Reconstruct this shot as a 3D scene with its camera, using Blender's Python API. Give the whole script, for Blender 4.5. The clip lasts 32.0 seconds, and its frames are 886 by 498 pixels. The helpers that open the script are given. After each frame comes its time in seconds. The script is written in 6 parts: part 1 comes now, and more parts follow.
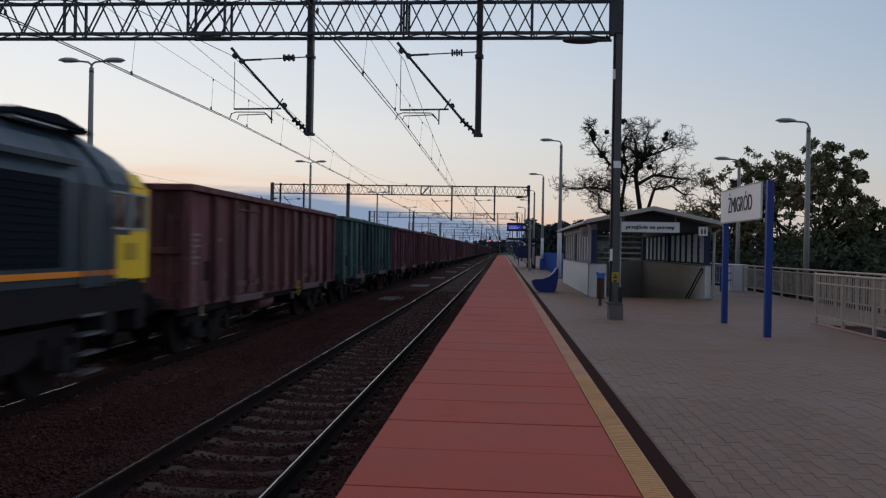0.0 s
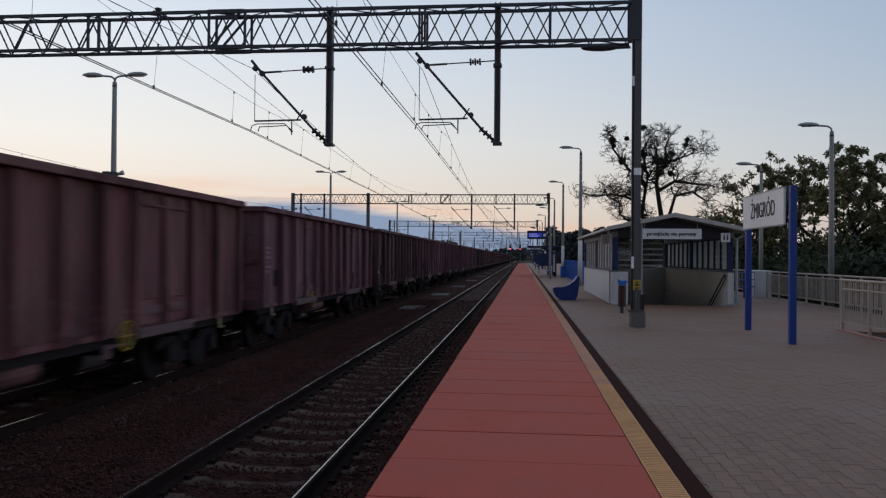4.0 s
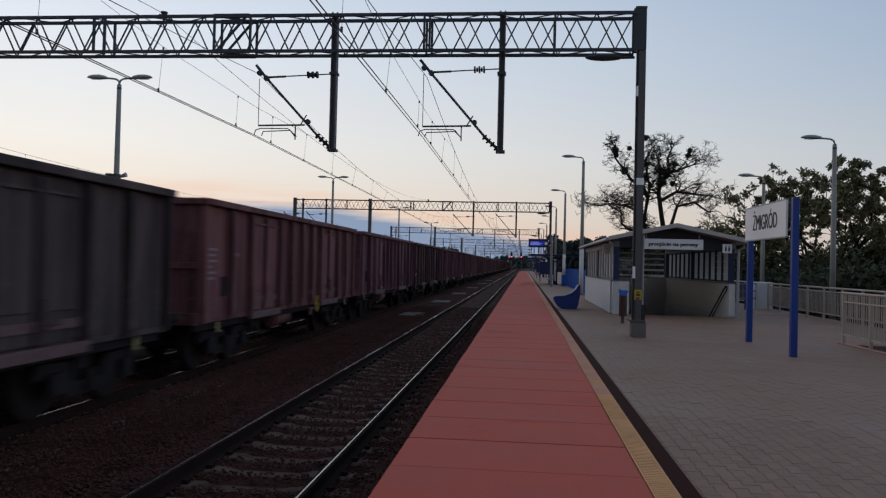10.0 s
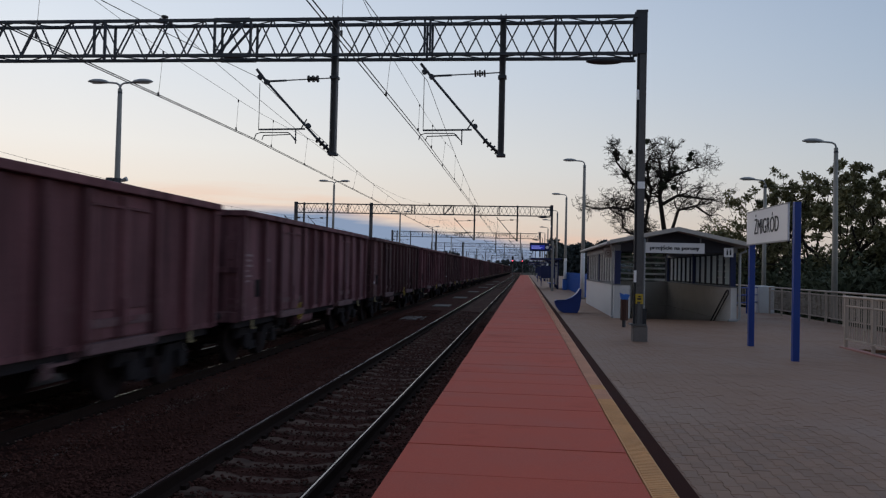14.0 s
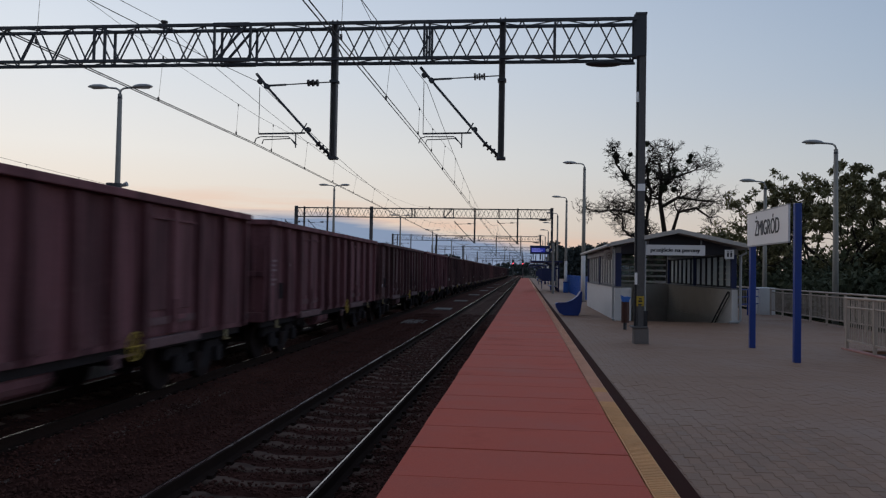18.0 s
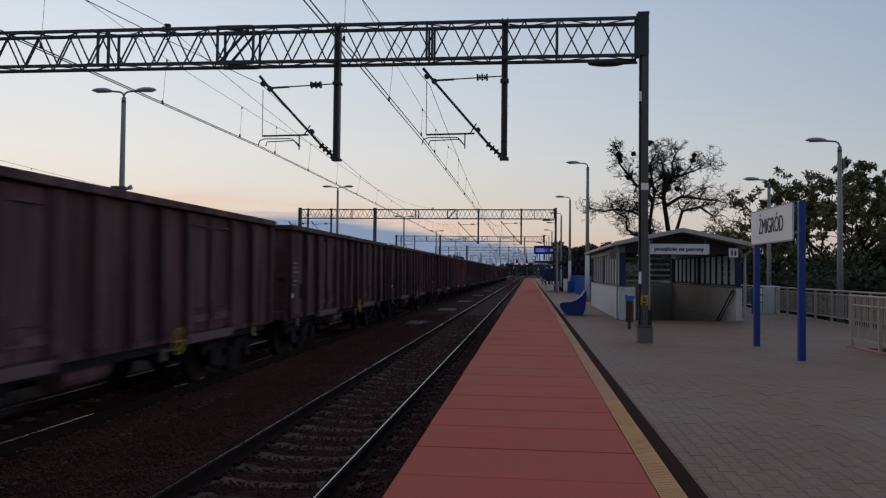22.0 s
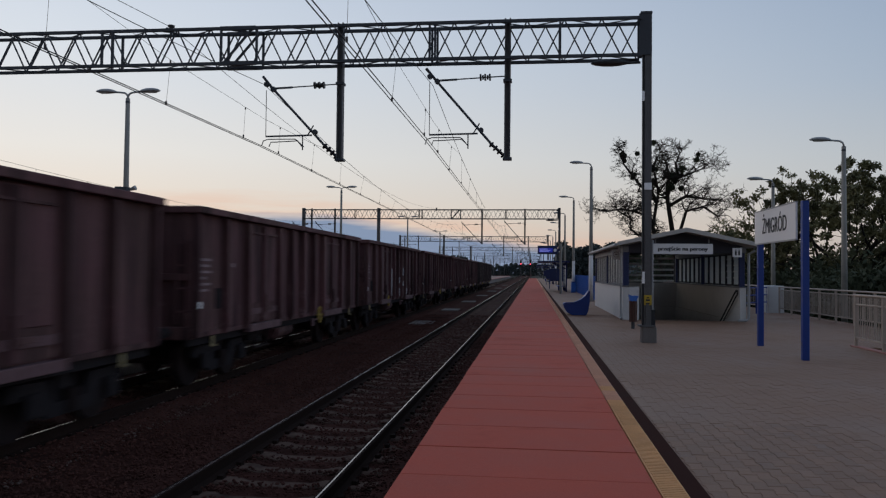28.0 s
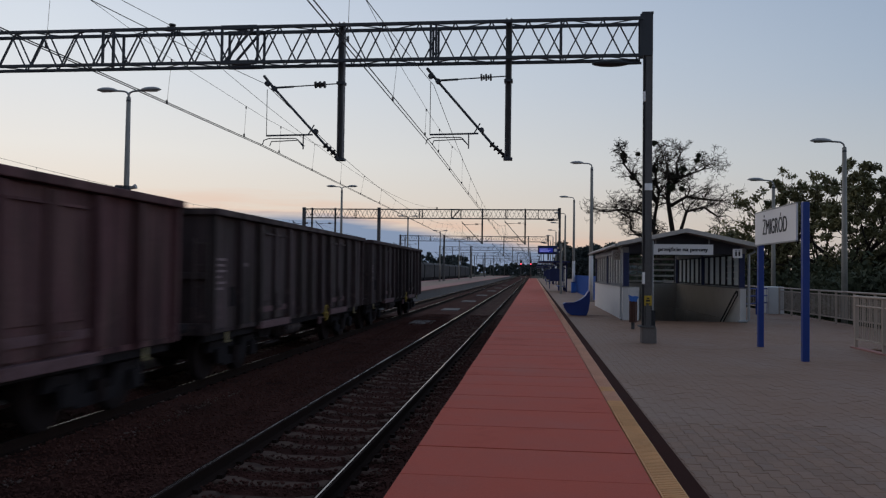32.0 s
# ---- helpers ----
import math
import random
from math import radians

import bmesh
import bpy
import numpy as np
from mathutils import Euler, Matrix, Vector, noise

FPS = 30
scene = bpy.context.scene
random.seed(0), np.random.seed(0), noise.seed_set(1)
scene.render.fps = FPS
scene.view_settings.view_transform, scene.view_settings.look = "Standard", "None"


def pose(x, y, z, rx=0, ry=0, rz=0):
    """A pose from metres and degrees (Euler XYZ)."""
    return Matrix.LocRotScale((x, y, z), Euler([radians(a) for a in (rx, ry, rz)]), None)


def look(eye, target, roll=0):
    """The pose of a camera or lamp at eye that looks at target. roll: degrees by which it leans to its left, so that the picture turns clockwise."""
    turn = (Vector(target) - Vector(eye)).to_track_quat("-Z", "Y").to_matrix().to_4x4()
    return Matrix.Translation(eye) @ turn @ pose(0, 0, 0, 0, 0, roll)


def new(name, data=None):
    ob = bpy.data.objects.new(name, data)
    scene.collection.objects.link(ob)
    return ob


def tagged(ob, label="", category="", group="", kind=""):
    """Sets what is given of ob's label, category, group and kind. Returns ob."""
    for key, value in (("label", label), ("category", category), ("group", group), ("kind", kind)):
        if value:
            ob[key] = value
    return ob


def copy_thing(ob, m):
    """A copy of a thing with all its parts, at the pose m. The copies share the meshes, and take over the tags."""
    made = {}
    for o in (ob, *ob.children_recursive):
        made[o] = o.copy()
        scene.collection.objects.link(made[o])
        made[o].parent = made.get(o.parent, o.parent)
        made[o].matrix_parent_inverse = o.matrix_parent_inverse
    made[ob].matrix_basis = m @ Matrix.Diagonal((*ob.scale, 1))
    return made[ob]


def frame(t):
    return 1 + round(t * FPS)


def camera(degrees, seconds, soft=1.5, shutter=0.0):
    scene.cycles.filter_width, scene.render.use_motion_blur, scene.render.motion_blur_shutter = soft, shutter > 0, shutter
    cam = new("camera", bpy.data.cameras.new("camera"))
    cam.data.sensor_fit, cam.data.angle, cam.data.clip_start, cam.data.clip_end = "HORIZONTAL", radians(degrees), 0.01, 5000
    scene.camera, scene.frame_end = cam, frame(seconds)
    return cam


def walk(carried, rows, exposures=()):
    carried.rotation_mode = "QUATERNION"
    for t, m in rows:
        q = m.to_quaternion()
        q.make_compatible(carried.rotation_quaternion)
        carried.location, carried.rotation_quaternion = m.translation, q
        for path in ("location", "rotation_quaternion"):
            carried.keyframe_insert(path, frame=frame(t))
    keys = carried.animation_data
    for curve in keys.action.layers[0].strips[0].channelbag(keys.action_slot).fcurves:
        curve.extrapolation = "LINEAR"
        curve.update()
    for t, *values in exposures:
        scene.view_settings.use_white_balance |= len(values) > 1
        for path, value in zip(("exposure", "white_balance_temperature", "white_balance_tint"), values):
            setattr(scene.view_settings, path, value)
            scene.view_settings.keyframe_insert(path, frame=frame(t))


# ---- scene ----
cam = camera(58.85, 32.0, soft=1.25, shutter=0.5)
walk(cam, [
    (0, pose(-0.009, -0.006, 1.568, 89.956, -1.040, 4.282)),
    (0.5, pose(-0.013, 0.001, 1.572, 90.014, -1.180, 4.249)),
    (1, pose(-0.013, -0.006, 1.574, 89.990, -1.075, 4.126)),
    (1.5, pose(-0.016, -0.011, 1.571, 89.952, -1.041, 4.036)),
    (2, pose(-0.009, -0.011, 1.572, 89.952, -1.033, 3.954)),
    (2.5, pose(-0.024, -0.018, 1.576, 89.896, -0.983, 3.959)),
    (3, pose(-0.012, -0.014, 1.578, 89.923, -0.823, 4.373)),
    (3.5, pose(-0.005, -0.011, 1.579, 90.391, -0.448, 5.376)),
    (5.5, pose(-0.013, -0.004, 1.575, 90.686, -0.560, 6.050)),
    (6, pose(-0.008, -0.010, 1.576, 90.695, -0.586, 6.050)),
    (6.5, pose(-0.008, 0.002, 1.581, 90.711, -0.611, 6.020)),
    (7, pose(-0.018, -0.003, 1.574, 90.734, -0.615, 5.933)),
    (7.5, pose(-0.014, -0.005, 1.579, 90.712, -0.569, 5.839)),
    (8, pose(-0.017, -0.005, 1.568, 90.833, -0.702, 5.766)),
    (8.5, pose(-0.017, -0.008, 1.576, 90.904, -0.960, 5.840)),
    (9, pose(-0.015, -0.009, 1.586, 91.020, -1.114, 5.824)),
    (9.5, pose(-0.014, -0.008, 1.583, 90.989, -1.301, 5.814)),
    (10, pose(-0.015, -0.004, 1.585, 91.052, -1.375, 5.836)),
    (10.5, pose(-0.018, -0.001, 1.580, 91.034, -1.454, 5.768)),
    (11, pose(-0.015, 0.061, 1.588, 91.078, -1.539, 5.850)),
    (11.5, pose(-0.012, 0.051, 1.588, 91.139, -1.547, 5.791)),
    (12, pose(-0.005, 0.044, 1.591, 91.201, -1.480, 5.804)),
    (12.5, pose(-0.011, 0.037, 1.587, 91.274, -1.383, 5.799)),
    (13, pose(-0.012, 0.036, 1.587, 91.212, -1.383, 5.798)),
    (13.5, pose(-0.006, 0.050, 1.579, 91.259, -1.423, 5.869)),
    (14, pose(-0.006, 0.039, 1.589, 91.335, -1.331, 5.925)),
    (14.5, pose(-0.017, 0.038, 1.592, 91.286, -1.353, 5.877)),
    (16.5, pose(-0.014, 0.052, 1.585, 91.386, -1.060, 5.734)),
    (17, pose(-0.009, 0.031, 1.591, 91.447, -1.090, 5.780)),
    (17.5, pose(-0.007, 0.030, 1.590, 91.546, -1.071, 5.841)),
    (18, pose(-0.012, 0.043, 1.587, 91.579, -1.029, 5.958)),
    (18.5, pose(-0.009, 0.031, 1.586, 91.645, -0.958, 6.061)),
    (19, pose(-0.016, 0.031, 1.591, 91.659, -0.889, 6.083)),
    (19.5, pose(-0.011, 0.035, 1.587, 91.670, -0.814, 6.107)),
    (20, pose(-0.009, 0.054, 1.582, 91.660, -0.764, 6.094)),
    (20.5, pose(-0.011, 0.029, 1.588, 91.624, -0.748, 6.104)),
    (21, pose(-0.012, 0.045, 1.583, 91.632, -0.677, 6.160)),
    (21.5, pose(-0.008, 0.039, 1.585, 91.643, -0.640, 6.199)),
    (22, pose(-0.013, 0.014, 1.579, 91.639, -0.617, 6.244)),
    (22.5, pose(-0.009, 0.011, 1.578, 91.640, -0.617, 6.240)),
    (23, pose(-0.010, 0.014, 1.577, 91.700, -0.585, 6.301)),
    (23.5, pose(-0.006, 0.011, 1.579, 91.787, -0.562, 6.356)),
    (24, pose(0.000, 0.019, 1.578, 91.779, -0.521, 6.419)),
    (24.5, pose(-0.003, 0.007, 1.580, 91.801, -0.443, 6.417)),
    (25, pose(-0.008, -0.000, 1.578, 91.730, -0.422, 6.361)),
    (25.5, pose(-0.008, -0.001, 1.576, 91.650, -0.492, 6.364)),
    (27.5, pose(0.003, -0.010, 1.576, 91.680, -0.515, 6.499)),
    (28, pose(0.003, 0.001, 1.575, 91.650, -0.560, 6.526)),
    (28.5, pose(0.012, -0.008, 1.579, 91.638, -0.601, 6.528)),
    (29, pose(0.005, -0.004, 1.576, 91.585, -0.574, 6.504)),
    (29.5, pose(0.006, -0.005, 1.578, 91.561, -0.653, 6.505)),
    (30, pose(0.007, -0.010, 1.579, 91.517, -0.592, 6.514)),
    (30.5, pose(0.010, -0.006, 1.578, 91.499, -0.649, 6.520)),
    (31, pose(0.004, -0.005, 1.570, 91.544, -0.619, 6.566)),
    (31.5, pose(-0.000, 0.005, 1.580, 91.593, -0.634, 6.568)),
    (32, pose(-0.000, 0.000, 1.580, 91.623, -0.759, 6.531)),
], [(0, 0.05), (6, 0.07), (13, 0.02), (19, -0.06), (32, -0.10)])

# ---- world and light: dusk, the sun just set to the left ----
SUN_AZ = radians(-62)      # from +y towards -x
SUN_EL = radians(2.0)
world = bpy.data.worlds.new("dusk_sky")
scene.world = world
world.use_nodes = True
wn, wl = world.node_tree.nodes, world.node_tree.links
wn.clear()


def wnode(kind, **kw):
    n = wn.new(kind)
    for k, v in kw.items():
        n.inputs[k].default_value = v
    return n


w_out = wn.new("ShaderNodeOutputWorld")
w_bg = wnode("ShaderNodeBackground", Strength=1.0)
w_sky = wn.new("ShaderNodeTexSky")
w_sky.sky_type, w_sky.sun_disc = "NISHITA", False
w_sky.sun_elevation, w_sky.sun_rotation = SUN_EL, SUN_AZ
w_sky.air_density, w_sky.dust_density, w_sky.ozone_density = 1.0, 1.5, 2.0
w_gain = wn.new("ShaderNodeVectorMath")
w_gain.operation = "SCALE"
w_gain.inputs["Scale"].default_value = 0.12
wl.new(w_sky.outputs[0], w_gain.inputs[0])
w_tc = wn.new("ShaderNodeTexCoord")
w_sep = wn.new("ShaderNodeSeparateXYZ")
wl.new(w_tc.outputs["Generated"], w_sep.inputs[0])
# high thin veil that greys the clear sky
w_ramp = wn.new("ShaderNodeValToRGB")
e = w_ramp.color_ramp.elements
e[0].position, e[0].color = 0.0, (0.86, 0.66, 0.54, 1)
e[1].position, e[1].color = 1.0, (0.40, 0.50, 0.72, 1)
for p, c in ((0.06, (0.99, 0.85, 0.72, 1)), (0.14, (0.98, 0.95, 0.91, 1)), (0.26, (0.84, 0.90, 0.98, 1)), (0.45, (0.62, 0.73, 0.93, 1))):
    q = e.new(p)
    q.color = c
wl.new(w_sep.outputs["Z"], w_ramp.inputs[0])
w_cool = wn.new("ShaderNodeValToRGB")
e = w_cool.color_ramp.elements
e[0].position, e[0].color = 0.0, (0.55, 0.49, 0.47, 1)
e[1].position, e[1].color = 1.0, (0.25, 0.34, 0.52, 1)
for p, c in ((0.05, (0.62, 0.57, 0.54, 1)), (0.12, (0.54, 0.59, 0.64, 1)), (0.22, (0.405, 0.505, 0.645, 1)), (0.36, (0.30, 0.41, 0.59, 1))):
    q = e.new(p)
    q.color = c
wl.new(w_sep.outputs["Z"], w_cool.inputs[0])
# warm towards the sunset, cool away from it
w_dot = wn.new("ShaderNodeVectorMath")
w_dot.operation = "DOT_PRODUCT"
w_dot.inputs[1].default_value = (math.sin(SUN_AZ), math.cos(SUN_AZ), 0.0)
wl.new(w_tc.outputs["Generated"], w_dot.inputs[0])
w_az = wn.new("ShaderNodeMapRange")
for k, v in (("From Min", -0.05), ("From Max", 0.85), ("To Min", 0.0), ("To Max", 1.0)):
    w_az.inputs[k].default_value = v
wl.new(w_dot.outputs["Value"], w_az.inputs["Value"])
w_veil = wn.new("ShaderNodeMix")
w_veil.data_type = "RGBA"
wl.new(w_az.outputs[0], w_veil.inputs[0])
w_dusk = wn.new("ShaderNodeMapRange")     # twilight arch: the sky is brightest again in the east and dim in the south
for k, v in (("From Min", -1.0), ("From Max", -0.40), ("To Min", 2.75), ("To Max", 1.0)):
    w_dusk.inputs[k].default_value = v
w_arch = wn.new("ShaderNodeVectorMath")
w_arch.operation = "DOT_PRODUCT"
w_arch.inputs[1].default_value = (-0.94, 0.34, 0.0)
wl.new(w_tc.outputs["Generated"], w_arch.inputs[0])
wl.new(w_arch.outputs["Value"], w_dusk.inputs["Value"])
w_dim = wn.new("ShaderNodeVectorMath")
w_dim.operation = "SCALE"
wl.new(w_cool.outputs[0], w_dim.inputs[0])
w_south = wn.new("ShaderNodeMapRange")
for k, v in (("From Min", -0.75), ("From Max", 0.0), ("To Min", 0.5), ("To Max", 1.0)):
    w_south.inputs[k].default_value = v
wl.new(w_sep.outputs["Y"], w_south.inputs["Value"])
w_both = wn.new("ShaderNodeMath")
w_both.operation = "MULTIPLY"
wl.new(w_dusk.outputs[0], w_both.inputs[0])
wl.new(w_south.outputs[0], w_both.inputs[1])
wl.new(w_both.outputs[0], w_dim.inputs["Scale"])
wl.new(w_dim.outputs[0], w_veil.inputs[6])
wl.new(w_ramp.outputs[0], w_veil.inputs[7])
w_mix = wn.new("ShaderNodeMix")
w_mix.data_type = "RGBA"
w_mix.inputs[0].default_value = 0.85
wl.new(w_gain.outputs[0], w_mix.inputs[6])
wl.new(w_veil.outputs[2], w_mix.inputs[7])
# low bank of slate-blue cloud on the horizon
w_map = wn.new("ShaderNodeMapping")
w_map.inputs["Scale"].default_value = (3.0, 3.0, 34.0)
wl.new(w_tc.outputs["Generated"], w_map.inputs[0])
w_noise = wnode("ShaderNodeTexNoise", Scale=1.6, Detail=5.0, Roughness=0.55)
wl.new(w_map.outputs[0], w_noise.inputs["Vector"])
w_h = wn.new("ShaderNodeMath")
w_h.operation = "MULTIPLY_ADD"
w_h.inputs[1].default_value, w_h.inputs[2].default_value = -0.026, 0.013
wl.new(w_noise.outputs[0], w_h.inputs[0])
w_add = wn.new("ShaderNodeMath")
w_add.operation = "ADD"
wl.new(w_sep.outputs["Z"], w_add.inputs[0])
wl.new(w_h.outputs[0], w_add.inputs[1])
w_slope = wn.new("ShaderNodeMath")      # the bank is lower towards the right
w_slope.operation = "MULTIPLY_ADD"
w_slope.inputs[1].default_value = 0.14
w_left = wn.new("ShaderNodeMath")
w_left.operation = "MAXIMUM"
w_left.inputs[1].default_value = -0.26
wl.new(w_sep.outputs["X"], w_left.inputs[0])
wl.new(w_left.outputs[0], w_slope.inputs[0])
wl.new(w_add.outputs[0], w_slope.inputs[2])
w_mask = wn.new("ShaderNodeMapRange")
for k, v in (("From Min", 0.026), ("From Max", 0.036), ("To Min", 1.0), ("To Max", 0.0)):
    w_mask.inputs[k].default_value = v
wl.new(w_slope.outputs[0], w_mask.inputs["Value"])
w_cloud = wn.new("ShaderNodeMix")
w_cloud.data_type = "RGBA"
w_cloud.inputs[7].default_value = (0.205, 0.295, 0.455, 1)
w_m2 = wn.new("ShaderNodeMath")
w_m2.operation = "MULTIPLY"
w_m2.inputs[1].default_value = 0.92
wl.new(w_mask.outputs[0], w_m2.inputs[0])
wl.new(w_m2.outputs[0], w_cloud.inputs[0])
# peach light along the upper edge of the bank
w_rim = wn.new("ShaderNodeMapRange")
for k, v in (("From Min", 0.030), ("From Max", 0.062), ("To Min", 0.75), ("To Max", 0.0)):
    w_rim.inputs[k].default_value = v
wl.new(w_slope.outputs[0], w_rim.inputs["Value"])
w_patch = wn.new("ShaderNodeMapRange")
for k, v in (("From Min", 0.42), ("From Max", 0.62), ("To Min", 0.15), ("To Max", 1.0)):
    w_patch.inputs[k].default_value = v
wl.new(w_noise.outputs[0], w_patch.inputs["Value"])
w_rp = wn.new("ShaderNodeMath")
w_rp.operation = "MULTIPLY"
wl.new(w_rim.outputs[0], w_rp.inputs[0])
wl.new(w_patch.outputs[0], w_rp.inputs[1])
w_peach = wn.new("ShaderNodeMix")
w_peach.data_type = "RGBA"
w_peach.inputs[7].default_value = (0.84, 0.54, 0.40, 1)
wl.new(w_rp.outputs[0], w_peach.inputs[0])
wl.new(w_mix.outputs[2], w_peach.inputs[6])
wl.new(w_peach.outputs[2], w_cloud.inputs[6])
wl.new(w_cloud.outputs[2], w_bg.inputs[0])
wl.new(w_bg.outputs[0], w_out.inputs[0])

sun_data = bpy.data.lights.new("sun", "SUN")
sun_data.energy, sun_data.angle, sun_data.color = 0.25, radians(25), (1.0, 0.83, 0.68)
sun = new("sun", sun_data)
sun.matrix_world = look((0, 0, 0), (-math.sin(SUN_AZ), -math.cos(SUN_AZ), -math.tan(radians(9))))
scene.view_settings.exposure = 0.0


# ---- materials ----
def mat(name, color, rough=0.75, metal=0.0, fine=60.0, broad=1.3, amount=0.25, bump=0.15, stain=None, stain_at=0.6, rand=0.0, spec=0.4, glow=0.0, stretch=(1, 1, 1)):
    m = bpy.data.materials.new(name)
    m.use_nodes = True
    n, l = m.node_tree.nodes, m.node_tree.links
    b = n["Principled BSDF"]
    b.inputs["Roughness"].default_value, b.inputs["Metallic"].default_value = rough, metal
    b.inputs["Specular IOR Level"].default_value = spec
    tc = n.new("ShaderNodeTexCoord")
    mp = n.new("ShaderNodeMapping")
    mp.inputs["Scale"].default_value = stretch
    l.new(tc.outputs["Object"], mp.inputs[0])
    info = n.new("ShaderNodeObjectInfo")
    off = n.new("ShaderNodeVectorMath")
    off.operation = "SCALE"
    cmb = n.new("ShaderNodeCombineXYZ")
    for i in range(3):
        l.new(info.outputs["Random"], cmb.inputs[i])
    l.new(cmb.outputs[0], off.inputs[0])
    off.inputs["Scale"].default_value = 37.0
    add = n.new("ShaderNodeVectorMath")
    l.new(mp.outputs[0], add.inputs[0])
    l.new(off.outputs[0], add.inputs[1])
    f = n.new("ShaderNodeTexNoise")
    f.inputs["Scale"].default_value, f.inputs["Detail"].default_value = fine, 4
    l.new(add.outputs[0], f.inputs["Vector"])
    g = n.new("ShaderNodeTexNoise")
    g.inputs["Scale"].default_value, g.inputs["Detail"].default_value, g.inputs["Roughness"].default_value = broad, 5, 0.6
    l.new(add.outputs[0], g.inputs["Vector"])
    both = n.new("ShaderNodeMath")
    both.operation = "MULTIPLY_ADD"
    both.inputs[1].default_value = 0.5
    l.new(f.outputs[0], both.inputs[0])
    half = n.new("ShaderNodeMath")
    half.operation = "MULTIPLY"
    half.inputs[1].default_value = 0.5
    l.new(g.outputs[0], half.inputs[0])
    l.new(half.outputs[0], both.inputs[2])
    rnd = n.new("ShaderNodeMath")
    rnd.operation = "MULTIPLY_ADD"
    rnd.inputs[1].default_value = rand
    l.new(info.outputs["Random"], rnd.inputs[0])
    l.new(both.outputs[0], rnd.inputs[2])
    rng = n.new("ShaderNodeMapRange")
    for k, v in (("From Min", 0.3), ("From Max", 0.7 + rand), ("To Min", 1.0 - amount), ("To Max", 1.0 + amount)):
        rng.inputs[k].default_value = v
    l.new(rnd.outputs[0], rng.inputs["Value"])
    sc = n.new("ShaderNodeVectorMath")
    sc.operation = "SCALE"
    sc.inputs[0].default_value = color
    l.new(rng.outputs[0], sc.inputs["Scale"])
    out = sc.outputs[0]
    if stain:
        s = n.new("ShaderNodeMapRange")
        for k, v in (("From Min", stain_at), ("From Max", stain_at + 0.12), ("To Min", 0.0), ("To Max", 0.75)):
            s.inputs[k].default_value = v
        l.new(g.outputs[0], s.inputs["Value"])
        mx = n.new("ShaderNodeMix")
        mx.data_type = "RGBA"
        l.new(s.outputs[0], mx.inputs[0])
        l.new(out, mx.inputs[6])
        mx.inputs[7].default_value = (*stain, 1)
        out = mx.outputs[2]
    l.new(out, b.inputs["Base Color"])
    rr = n.new("ShaderNodeMapRange")
    for k, v in (("From Min", 0.3), ("From Max", 0.7), ("To Min", max(0.05, rough - 0.1)), ("To Max", min(1, rough + 0.1))):
        rr.inputs[k].default_value = v
    l.new(g.outputs[0], rr.inputs["Value"])
    l.new(rr.outputs[0], b.inputs["Roughness"])
    if bump:
        bp = n.new("ShaderNodeBump")
        bp.inputs["Strength"].default_value, bp.inputs["Distance"].default_value = bump, 0.01
        l.new(f.outputs[0], bp.inputs["Height"])
        l.new(bp.outputs[0], b.inputs["Normal"])
    if glow:
        b.inputs["Emission Color"].default_value, b.inputs["Emission Strength"].default_value = (*color, 1), glow
    return m


def glass(name, color=(0.9, 0.95, 0.95), rough=0.05, clear=1.0):
    m = bpy.data.materials.new(name)
    m.use_nodes = True
    b = m.node_tree.nodes["Principled BSDF"]
    b.inputs["Base Color"].default_value, b.inputs["Roughness"].default_value = (*color, 1), rough
    b.inputs["Transmission Weight"].default_value, b.inputs["IOR"].default_value = clear, 1.45
    return m


